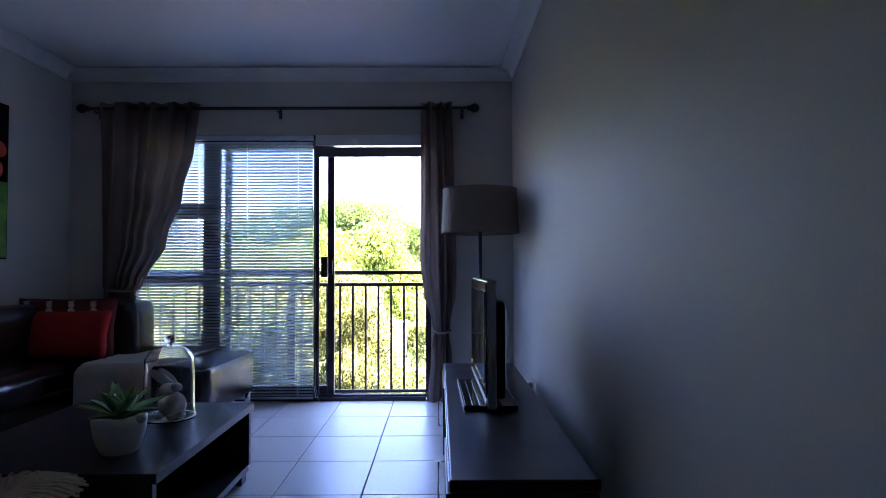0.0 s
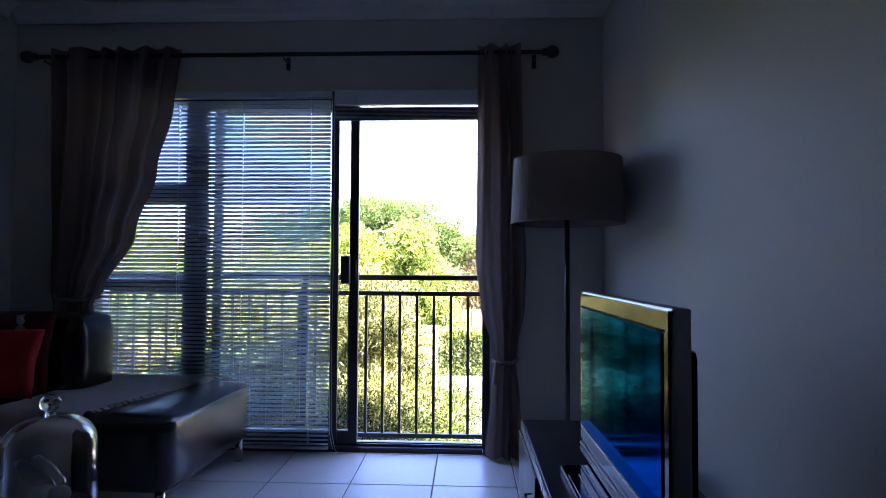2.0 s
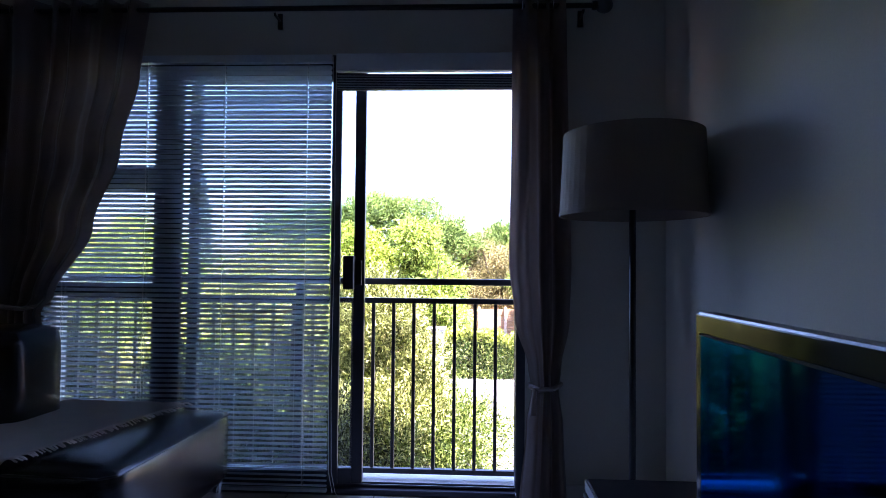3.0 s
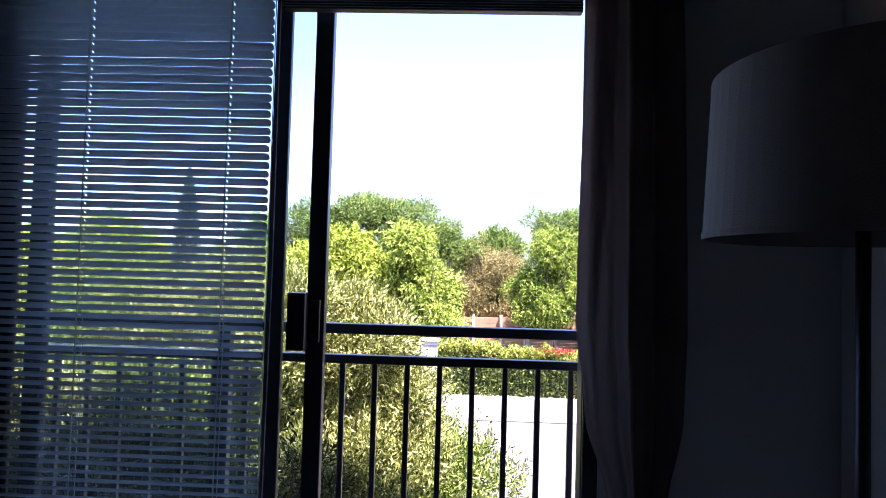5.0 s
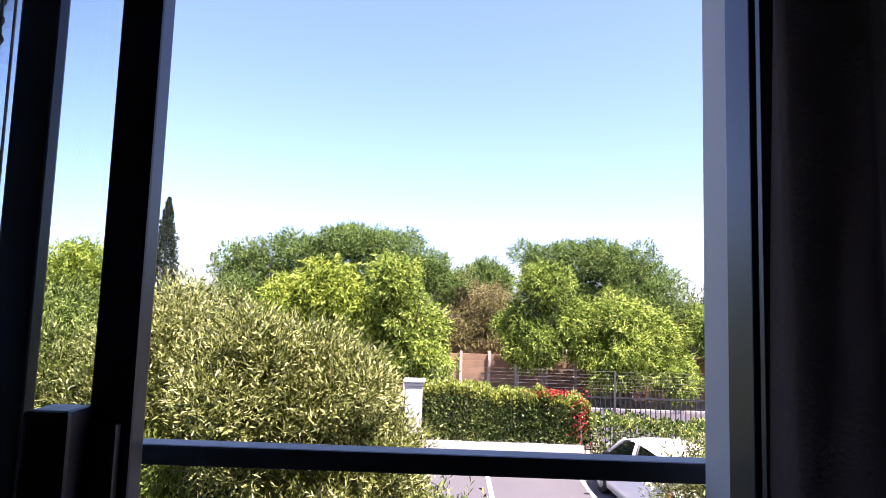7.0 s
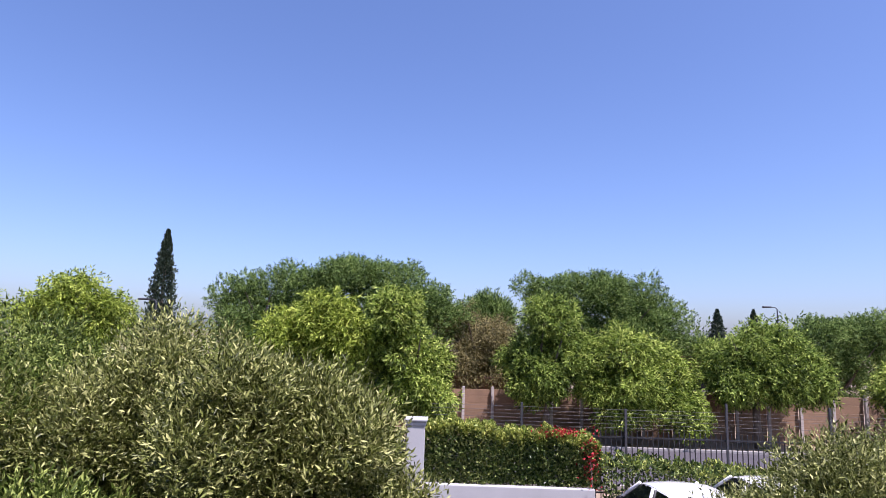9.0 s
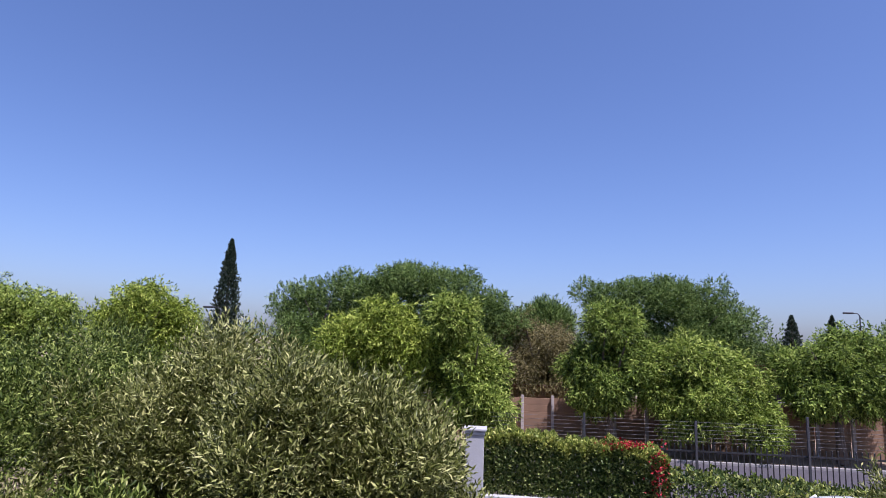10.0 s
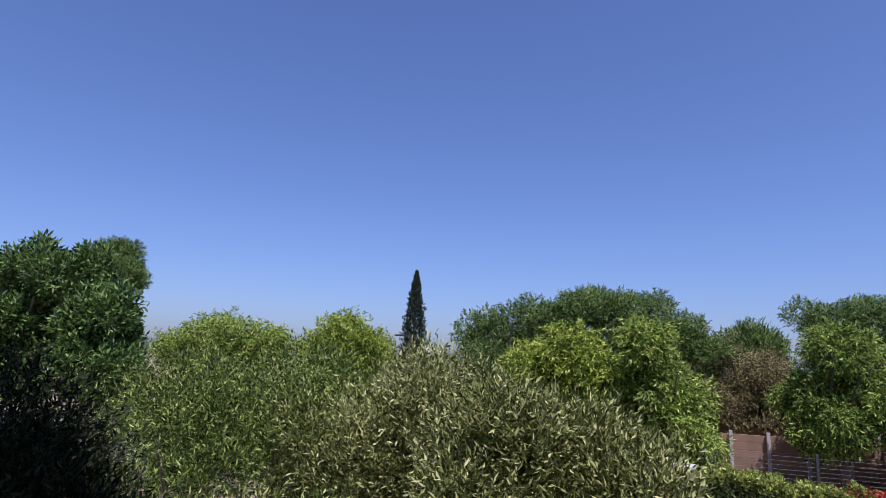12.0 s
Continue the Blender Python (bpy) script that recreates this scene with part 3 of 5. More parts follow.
for y0, y1 in ((UY0 + 0.004, UY0 + 0.566), (UY1 - 0.566, UY1 - 0.004)):
    d = part("door", box(UX0 - 0.012, UX0 + 0.006, y0, y1, 0.06, UZ - 0.04, 0.003), WENGE, unit, "dark wooden door")
    yh = y1 - 0.06 if y0 < -2.5 else y0 + 0.06
    part("handle", tube([(UX0 - 0.013, yh, 0.2), (UX0 - 0.035, yh, 0.2), (UX0 - 0.035, yh, 0.34), (UX0 - 0.013, yh, 0.34)], 0.005, 8), CHROME, d, "chrome bar handle")
dec = thing("set_top_box", (0.3, -2.0, 0.255), "flat black set-top box on the open shelf", "set-top box")
part("case", box(0.13, 0.4, -2.2, -1.85, 0.257, 0.305, 0.005), TVBLACK, dec)
part("front_panel", box(0.1245, 0.129, -2.19, -1.86, 0.262, 0.30, 0.002), TVGREY, dec)

# ---- television ----
tv = thing("television", (0.27, -1.88, UZ), "flat silver-framed television standing on the unit, switched off", "television")
TY0, TY1, TZ0, TZ1, TX = -2.365, -1.535, 0.472, 0.990, 0.206


def lean(bm):
    """Turn about the set's upright axis, as it stands askew."""
    bmesh.ops.rotate(bm, verts=bm.verts[:], cent=(TX, (TY0 + TY1) / 2, 0), matrix=Matrix.Rotation(radians(0.9), 3, "Z"))
    return bm


part("bezel", lean(box(TX - 0.003, TX + 0.034, TY0, TY1, TZ0, TZ1, 0.006)), TVGREY, tv, "silver-grey plastic frame")
part("front_frame", lean(box(TX - 0.009, TX - 0.0035, TY0 + 0.006, TY1 - 0.006, TZ0 + 0.045, TZ1 - 0.005, 0.002)), TVBLACK, tv, "gloss black front")
part("screen", lean(box(TX - 0.0125, TX - 0.0095, TY0 + 0.04, TY1 - 0.04, TZ0 + 0.098, TZ1 - 0.05)), SCREEN, tv, "dark reflective screen")
part("speaker_bar", lean(box(TX - 0.011, TX - 0.0035, TY0 + 0.004, TY1 - 0.004, TZ0 + 0.025, TZ0 + 0.036, 0.003)), TVGREY, tv, "silver speaker bar")
part("lower_lip", lean(box(TX - 0.010, TX - 0.0035, TY0 + 0.004, TY1 - 0.004, TZ0 + 0.002, TZ0 + 0.022, 0.002)), TVBLACK, tv, "gloss black lip")
part("trim_line", lean(box(TX - 0.0135, TX - 0.0096, TY0 + 0.04, TY1 - 0.04, TZ0 + 0.088, TZ0 + 0.093, 0.001)), CHROME, tv, "bright trim line")
part("screen_surround", lean(box(TX - 0.0135, TX - 0.0096, TY0 + 0.036, TY1 - 0.036, TZ1 - 0.0495, TZ1 - 0.044, 0.001)), RUBBER, tv, "matt black surround")
part("back_shell", lean(box(TX + 0.035, TX + 0.085, TY0 + 0.09, TY1 - 0.09, TZ0 + 0.02, TZ1 - 0.09, 0.02)), TVBLACK, tv)
part("neck", lean(box(TX + 0.004, TX + 0.034, -2.06, -1.88, UZ + 0.018, TZ0 + 0.02, 0.006)), TVBLACK, tv)
part("foot", lean(box(TX - 0.095, TX + 0.135, -2.28, -1.66, UZ + 0.001, UZ + 0.018, 0.006)), TVBLACK, tv, "gloss black foot plate")
for k in range(3):
    part("rib", lean(box(TX - 0.088 + k * 0.03, TX - 0.086 + k * 0.03, -2.26, -1.75, UZ + 0.0182, UZ + 0.0205, 0.0005)), TVGREY, tv, "silver line")

# socket low on the wall behind the unit
plugs = thing("wall_socket", (0.59, -1.05, 0.3), "pale wall socket low behind the unit, with a grey plug", "socket")
part("plate", box(0.592, 0.6, -1.12, -0.98, 0.27, 0.345, 0.002), WALL, plugs)
part("plug", box(0.565, 0.591, -1.08, -1.045, 0.295, 0.33, 0.005), TVGREY, plugs, "grey plug")

# ---- sofa, ottoman and cushions ----
sofa = thing("sofa", (-2.55, -2.0, 0.0), "dark brown leather corner sofa along the wall", "sofa")
part("base", box(-2.86, -2.40, -3.7, -0.36, 0.09, 0.25, 0.02), LEATHER, sofa)
for y0, y1 in ((-3.68, -2.66), (-2.65, -1.63), (-1.62, -0.66)):
    part("seat_cushion", pillow(-2.68, -2.36, y0, y1, 0.25, 0.43, 0.02, 0.05), LEATHER, sofa, smooth=True)
    part("back_cushion", pillow(-2.87, -2.66, y0, y1, 0.27, 0.80, 0.02, 0.06), LEATHER, sofa, smooth=True)
part("end_back", pillow(-2.87, -2.085, -0.63, -0.33, 0.10, 0.815, 0.012, 0.05), LEATHER, sofa, smooth=True)
part("arm", pillow(-2.87, -2.36, -3.95, -3.7, 0.10, 0.62, 0.012, 0.05), LEATHER, sofa, smooth=True)
seam = [(-2.372, y, 0.408 + 0.003 * math.sin(y * 60)) for y in np.linspace(-3.6, -0.7, 60)]
part("piping", tube(seam, 0.005, 6), LEATHER, sofa)
for x, y in ((-2.8, -3.85), (-2.43, -3.85), (-2.8, -0.45), (-2.43, -1.2), (-2.15, -0.45)):
    part("foot", tube([(x, y, 0.0), (x, y, 0.10)], 0.022, 14), CHROME, sofa, "chrome foot", smooth=True)

ott = thing("ottoman", (-1.87, -0.66, 0.0), "square dark leather ottoman on chrome legs", "ottoman")
part("body", pillow(-2.21, -1.41, -1.04, -0.18, 0.11, 0.43, 0.012, 0.035), LEATHER, ott, smooth=True)
for x, y in ((-2.14, -0.98), (-1.465, -0.985), (-2.14, -0.24), (-1.45, -0.23)):
    part("leg", tube([(x, y, 0.0), (x, y, 0.12)], 0.021, 16), CHROME, ott, "chrome leg", smooth=True)
pip = [(-2.17, -1.047, 0.41), (-1.445, -1.047, 0.41), (-1.405, -1.01, 0.41), (-1.405, -0.21, 0.41)]
part("piping", tube(pip, 0.005, 6), LEATHER, ott)

# throw: over the top of the ottoman and down its near side
throw = thing("throw", (-2.0, -0.8, 0.43), "pale woven throw with a fringed edge draped over the ottoman", "throw")
tb = bmesh.new()
lines = []
N1, N2 = 46, 40
for i in range(N1 + 1):
    u = i / N1
    line = []
    for j in range(N2 + 1):
        v = j / N2
        s = v * 1.12                              # length along the cloth from the far edge
        edge = -1.62 - 0.16 * min(1, s / 0.78)
        x = -2.225 + (edge + 2.225) * u
        if s < 0.745:
            y, z = -0.20 - s * 1.094, 0.449
        elif s < 0.80:
            a = (s - 0.745) / 0.055 * math.pi / 2
            y, z = -1.015 - 0.050 * math.sin(a), 0.449 - 0.050 * (1 - math.cos(a))
        else:
            y, z = -1.066 - 0.012 * (s - 0.8) / 0.3, 0.399 - (s - 0.8)
        wv = 0.006 * noise.noise((x * 4, s * 4, 1.3)) + 0.004 * noise.noise((x * 11, s * 9, 4.0))
        if u < 0.03:
            z -= 0.02
            x -= 0.006
        if s < 0.78:
            z += abs(wv) + 0.002
        else:
            y -= abs(wv) * 1.6 + 0.003
        line.append(tb.verts.new((x, y, z)))
    lines.append(line)
for a, b in zip(lines, lines[1:]):
    for j in range(N2):
        tb.faces.new((a[j], a[j + 1], b[j + 1], b[j]))
bmesh.ops.solidify(tb, geom=tb.faces[:], thickness=0.004)
part("cloth", tb, THROW, throw, smooth=True)
rnd = random.Random(5)
fr = bmesh.new()
for k in range(70):
    s = 0.01 + 0.76 * k / 70
    x = -1.62 - 0.16 * min(1, s / 0.78)
    y = -0.20 - min(s, 0.745) * 1.094
    d = Vector((0.035 + rnd.uniform(-0.008, 0.012), rnd.uniform(-0.012, 0.012), 0))
    tube([(x - 0.004, y, 0.453), (x + d.x * 0.5, y + d.y * 0.5, 0.452 + rnd.uniform(0, 0.005)), (x + d.x, y + d.y, 0.445)], 0.0028, 5, fr)
part("fringe", fr, THROW, throw, "twisted fringe")
# both stand slightly askew to the window wall
ott.rotation_euler = (0, 0, radians(-2.5))
throw.rotation_euler = (0, 0, radians(-2.5))
throw.location = (-2.006, -0.794, throw.location.z)


def cushion(name, x0, x1, z0, z1, y, thick, tilt, material, label, turn=0.0):
    bm = bmesh.new()
    n = 22
    grid = {}
    for side in (-1, 1):
        for i in range(n + 1):
            for j in range(n + 1):
                u, v = 2 * i / n - 1, 2 * j / n - 1
                if side == 1 and (i in (0, n) or j in (0, n)):
                    grid[1, i, j] = grid[-1, i, j]
                    continue
                puff = ((1 - u * u) * (1 - v * v)) ** 0.42
                pinch = 1 - 0.05 * (1 - abs(v)) * abs(u) - 0.05 * (1 - abs(u)) * abs(v)
                grid[side, i, j] = bm.verts.new(((x0 + x1) / 2 + u * (x1 - x0) / 2 * pinch, side * thick / 2 * puff + 0.004 * noise.noise((u * 3, v * 3, side)), v * (z1 - z0) / 2 * pinch))
    for side in (-1, 1):
        for i in range(n):
            for j in range(n):
                bm.faces.new((grid[side, i, j], grid[side, i + 1, j], grid[side, i + 1, j + 1], grid[side, i, j + 1]))
    bmesh.ops.rotate(bm, verts=bm.verts[:], cent=(0, 0, 0), matrix=Matrix.Rotation(radians(tilt), 3, "X"))
    bmesh.ops.translate(bm, verts=bm.verts[:], vec=(0, y, (z0 + z1) / 2))
    return solo(name, bm, material, label, "cushion", smooth=True)


cushion("cushion", -2.88, -2.17, 0.45, 0.77, -0.80, 0.15, -14, RED, "bright red cushion leaning on the sofa's end")
back_cush = thing("patterned_cushion", (-2.55, -0.69, 0.43), "dark red cushion with pale motifs, behind the red one", "cushion")
pc = cushion("cloth", -2.86, -2.18, 0.44, 0.845, -0.70, 0.11, -8, PRINT, "")
pc.parent = back_cush
pc.location = pc.location - back_cush.location
del pc["category"]
for x in (-2.77, -2.62, -2.47, -2.32):
    part("motif", ball((x, -0.728, 0.80), (0.022, 0.004, 0.022), 10, ball((x, -0.729, 0.762), (0.026, 0.004, 0.018), 10, tube([(x - 0.02, -0.728, 0.82), (x + 0.02, -0.728, 0.827)], 0.005, 6))), CERAMIC, back_cush, "pale printed motif", smooth=True)

# ---- painting on the left wall ----
pic = thing("painting", (-2.88, -1.2, 1.11), "unframed canvas with red blooms above green, on the wall", "painting")
part("canvas", box(-2.897, -2.865, -1.82, -0.79, 1.11, 2.14, 0.004), TVBLACK, pic, "dark canvas")
GREEN_PAINT = mat("green_paint", (0.10, 0.28, 0.03), 0.6, vary=0.6, scale=6, fine=40, bump=0.2)
RED_PAINT = mat("red_paint", (0.5, 0.03, 0.02), 0.6, vary=0.4, scale=8, fine=40, bump=0.2)
part("painted_field", box(-2.8645, -2.8625, -1.81, -0.80, 1.12, 1.62), GREEN_PAINT, pic, "green painted field")
for y, z, r in ((-0.87, 1.83, 0.06), (-1.07, 1.9, 0.12), (-1.37, 1.8, 0.14), (-0.92, 1.70, 0.08), (-1.62, 1.9, 0.12)):
    part("painted_bloom", ball((-2.863, y, z), (0.003, r, r * 0.9), 18), RED_PAINT, pic, "red painted bloom")

# ---- coffee table and what stands on it ----
table = thing("coffee_table", (-1.35, -2.4, 0.0), "low dark wenge coffee table with an open shelf", "coffee table")
part("top", box(-1.78, -0.905, -2.82, -1.79, 0.345, 0.38, 0.004), WENGE, table)
part("base_board", box(-1.76, -0.925, -2.80, -1.81, 0.05, 0.08, 0.003), WENGE, table)
part("end_panel", box(-1.76, -0.92, -1.825, -1.795, 0.08, 0.345, 0.003), WENGE, table)
part("end_panel", box(-1.76, -0.92, -2.815, -2.785, 0.08, 0.345, 0.003), WENGE, table)
part("divider", box(-1.36, -1.335, -2.785, -1.825, 0.08, 0.345, 0.002), WENGE, table)
part("low_tier", box(-1.9, -0.98, -3.35, -2.822, 0.265, 0.295, 0.004), WENGE, table)
part("tier_panel", box(-1.86, -1.02, -3.33, -3.305, 0.0, 0.265, 0.003), WENGE, table)
for x in (-1.72, -0.97):
    for y in (-2.76, -1.85):
        part("foot", box(x - 0.035, x + 0.035, y - 0.035, y + 0.035, 0.0, 0.05, 0.004), WENGE, table)

CX, CY = -1.193, -2.09
tray = 0.381
bunny = bmesh.new()
ball((CX + 0.012, CY, tray + 0.064), (0.062, 0.056, 0.064), 24, bunny)
ball((CX - 0.002, CY - 0.008, tray + 0.138), (0.038, 0.036, 0.034), 20, bunny)
for dx, dy, dz, rot, radii in ((-0.036, -0.004, 0.196, 54, (0.025, 0.012, 0.062)), (-0.022, 0.026, 0.198, 46, (0.022, 0.011, 0.056))):
    ear = ball((0, 0, 0), radii, 18)
    for v in ear.verts:
        v.co.y += 0.012 * (1 - (v.co.x / radii[0]) ** 2) * (v.co.y < 0)
    bmesh.ops.rotate(ear, verts=ear.verts[:], cent=(0, 0, 0), matrix=Matrix.Rotation(radians(-rot), 3, "Y"))
    bmesh.ops.translate(ear, verts=ear.verts[:], vec=(CX + dx, CY + dy, tray + dz))
    merge(bunny, ear)
ball((CX + 0.036, CY - 0.012, tray + 0.152), (0.026, 0.024, 0.022), 16, bunny)
ball((CX + 0.062, CY - 0.020, tray + 0.020), (0.020, 0.024, 0.017), 14, bunny)
ball((CX - 0.030, CY - 0.035, tray + 0.016), (0.022, 0.026, 0.016), 14, bunny)
ball((CX + 0.030, CY - 0.042, tray + 0.016), (0.022, 0.026, 0.016), 14, bunny)
for v in bunny.verts:
    v.co.z = tray + (v.co.z - tray) * 0.9
solo("rabbit_figurine", bunny, CERAMIC, "white ceramic rabbit under the glass dome", "figurine", smooth=True)
cloche = thing("glass_cloche", (CX, CY, 0.381), "clear glass bell dome with a ball knob on the table", "cloche")
outer, inner = [], []
for k in range(13):
    a = math.pi / 2 * k / 12
    outer.append((0.104 * math.cos(a) ** 0.75 if k < 12 else 0.0, 0.245 + 0.075 * math.sin(a)))
prof = [(0.119, 0.001), (0.113, 0.012), (0.108, 0.05), (0.104, 0.245)] + outer[1:] 
inn = [(max(0.0, r - 0.0035) if r > 0 else 0.0, z - 0.0035 if z > 0.2 else z) for r, z in prof]
part("dome", lathe(prof + inn[::-1], (CX, CY, 0.381), 40, closed=True), glass, cloche, "clear glass dome", smooth=True)
part("knob", ball((CX, CY, 0.381 + 0.35), (0.024, 0.024, 0.022), 18, tube([(CX, CY, 0.381 + 0.318), (CX, CY, 0.381 + 0.332)], 0.011, 12)), glass, cloche, "glass ball knob", smooth=True)

plant = thing("potted_succulent", (-1.15, -2.585, 0.381), "green succulent in a white rounded ceramic pot", "potted plant")
PX, PY = -1.15, -2.585
part("pot", lathe([(0, 0.0), (0.056, 0.0), (0.064, 0.006), (0.078, 0.04), (0.089, 0.085), (0.093, 0.115), (0.09, 0.132), (0.085, 0.135), (0.081, 0.12), (0.0, 0.115)], (PX, PY, 0.381), 36), CERAMIC, plant, "white ceramic pot", smooth=True)
part("pot_face", ball((PX + 0.085, PY - 0.02, 0.381 + 0.125), (0.026, 0.022, 0.018), 14, ball((PX + 0.104, PY - 0.03, 0.381 + 0.128), (0.007, 0.006, 0.006), 10)), CERAMIC, plant, smooth=True)


def fleshy_leaf(length, width, az, up, droop=0.0):
    bm = bmesh.new()
    rows = []
    for k in range(8):
        t = k / 7
        w = width * math.sin(math.pi * min(1, 0.18 + 0.82 * t)) ** 0.7 * (1 if k < 7 else 0.05)
        d = length * t
        z = math.sin(up) * d - droop * t * t
        x = math.cos(up) * d
        rows.append([bm.verts.new((x, -w, z + 0.25 * w)), bm.verts.new((x, 0, z - 0.004 + 0.0 * w)), bm.verts.new((x, w, z + 0.25 * w)), bm.verts.new((x, 0, z - 0.013 * (1 - 0.7 * t)))])
    for a, b in zip(rows, rows[1:]):
        for i in range(4):
            bm.faces.new((a[i], a[(i + 1) % 4], b[(i + 1) % 4], b[i]))
    bm.faces.new(rows[0])
    bm.faces.new(rows[-1])
    bmesh.ops.rotate(bm, verts=bm.verts[:], cent=(0, 0, 0), matrix=Matrix.Rotation(az, 3, "Z"))
    bmesh.ops.translate(bm, verts=bm.verts[:], vec=(PX, PY, 0.381 + 0.125))
    return bm


rnd = random.Random(9)
for ring, (count, length, up, w) in enumerate(((7, 0.165, 24, 0.030), (6, 0.155, 46, 0.029), (5, 0.15, 64, 0.025), (3, 0.12, 80, 0.018))):
    for k in range(count):
        part("leaf", fleshy_leaf(length * rnd.uniform(0.85, 1.1), w, 2 * math.pi * (k + 0.5 * ring + rnd.uniform(-0.12, 0.12)) / count, radians(up + rnd.uniform(-7, 7)), 0.02), SUCC, plant, smooth=True)

bowl = thing("straw_bowl", (-1.25, -3.06, 0.295), "shallow bowl of fanned dried straw on the low tier", "bowl")
part("dish", lathe([(0, 0.001), (0.08, 0.001), (0.14, 0.05), (0.205, 0.10), (0.20, 0.10), (0.13, 0.055), (0.0, 0.012)], (-1.25, -3.06, 0.295), 32), STRAW, bowl, smooth=True)
rnd = random.Random(12)
for k in range(44):
    a = 2 * math.pi * k / 44 + rnd.uniform(-0.05, 0.05)
    q = [(0.03, 0.09), (0.10, 0.125), (0.16, 0.122), (0.222 + rnd.uniform(-0.01, 0.012), 0.095)]
    part("straw", tube([(-1.25 + r * math.cos(a + 0.5 * r), -3.06 + r * math.sin(a + 0.5 * r), 0.295 + z) for r, z in q], 0.0045, 6), STRAW, bowl)

# ---- the outside of the building ----
GZ = -2.95
# upper storeys and roof are unseen; 8.6 m height chosen to shade near trees
shell = bmesh.new()
box(-7.5, -3.12, -0.05, 0.2, GZ, 8.6, bm=shell)
box(0.82, 9.0, -0.05, 0.2, GZ, 8.6, bm=shell)
box(-3.12, 0.82, WY, 0.2, GZ, -0.145, bm=shell)
box(-3.12, 0.82, WY, 0.2, 2.845, 8.6, bm=shell)
solo("wall_outer", shell, PLASTER, "plastered outer wall of the apartment block, unseen upper storeys added for shade", "wall", "structure")
solo("roof", box(-7.9, 9.4, -9.0, 0.55, 8.6, 8.8, 0.02), ROOF, "unseen flat roof edge, set high to shade the near trees", "roof", "structure")

# ---- ground, parking, road ----
solo("ground", box(-900, 900, 0.2, 1500, GZ - 0.5, GZ - 0.06), EARTH, "dry earth reaching to the horizon", "ground", "structure")
solo("ground_behind", box(-900, 900, -900, 0.199, GZ - 0.5, GZ - 0.06), EARTH, "dry earth behind the building", "ground", "structure")
solo("pavement", box(-14, 16, 0.21, 14.98, GZ - 0.05, GZ), PAVE, "pale paved parking court", "parking court", "structure")
for i, x in enumerate((-4.4, -1.9, 0.6, 2.9, 5.35, 7.8, 10.3)):
    solo("parking_line", box(x - 0.05, x + 0.05, 9.9, 14.6, GZ + 0.003, GZ + 0.006), LINE, "white painted bay line on the paving", "road marking", "structure")
solo("road", box(-80, 80, 18.2, 24.4, GZ - 0.05, GZ - 0.005), ASPHALT, "grey asphalt road beyond the fence", "road", "structure")
for y in (18.0, 24.4):
    solo("kerb", box(-80, 80, y, y + 0.15, GZ - 0.05, GZ + 0.09, 0.02), KERB, "pale concrete kerb beside the road", "kerb", "structure")

# low white wall, gate pillar, hedge and fence
solo("low_wall", box(-1.06, 3.1, 15.0, 15.2, GZ, -2.3, 0.02), WHITEWASH, "low whitewashed wall below the hedge", "wall", "structure")
pil = thing("gate_pillar", (-1.32, 15.2, GZ), "white plastered gate pillar with a moulded cap", "pillar")
part("shaft", box(-1.54, -1.1, 14.98, 15.42, GZ, -0.92, 0.015), WHITEWASH, pil)
part("cap", box(-1.60, -1.04, 14.92, 15.48, -0.82, -0.76, 0.02, box(-1.57, -1.07, 14.95, 15.45, -0.92, -0.82, 0.03)), WHITEWASH, pil, "projecting cap")
part("plinth", box(-1.57, -1.07, 14.95, 15.45, GZ, GZ + 0.3, 0.01), WHITEWASH, pil)

FY = 16.4
fence = thing("palisade_fence", (7.0, FY, GZ), "black steel palisade fence with wire strands above", "fence")
part("rail", box(-1.0, 17.0, FY - 0.02, FY + 0.02, GZ + 0.25, GZ + 0.29), STEEL_BLACK, fence)
part("rail", box(-1.0, 17.0, FY - 0.02, FY + 0.02, -1.27, -1.23), STEEL_BLACK, fence)
pale = mesh_of("pale", box(-0.012, 0.012, -0.012, 0.012, GZ + 0.05, -1.08, 0.003, seg=1), STEEL_BLACK)
for i in range(128):
    o = new("pale", pale)
    o.parent = fence
    o.location = Vector((-0.9 + i * 0.14, FY, 0)) - fence.location
for x, h in ((1.45, -0.42), (4.24, -0.5), (6.94, -0.28), (9.7, -0.3), (12.5, -0.3)):
    part("post", box(x - 0.028, x + 0.028, FY - 0.075, FY - 0.022, GZ, h, 0.004), STEEL_GREY, fence, "tall fence post")
for k in range(6):
    part("wire", tube([(-1.0, FY - 0.05, -1.0 + k * 0.095), (17.0, FY - 0.05, -1.0 + k * 0.095)], 0.003, 5), WIRE, fence, "taut wire strand")

# precast wall across the road
wall2 = thing("precast_wall", (6.0, 27.2, GZ), "brown precast concrete panel wall with pale posts", "wall", kind="structure")
panels = 20
for i in range(panels):
    x0, x1 = -6.64 + i * 1.36, -6.64 + (i + 1) * 1.36
    yy = 29.2 - 0.09 * (x0 + 7)
    top = -1.22 + 0.018 * (x0 + 7)
    for k in range(6):
        h = (top - GZ) / 6
        part("panel", box(x0 + 0.06, x1 - 0.06, yy - 0.02, yy + 0.03, GZ - 0.06 + k * h + 0.008, GZ - 0.06 + (k + 1) * h, 0.006, seg=1), CONC_WALL, wall2)
    part("post", box(x0 - 0.065, x0 + 0.065, yy - 0.06, yy + 0.06, GZ - 0.06, top + 0.06, 0.012), CONC_POST, wall2, "pale concrete post")

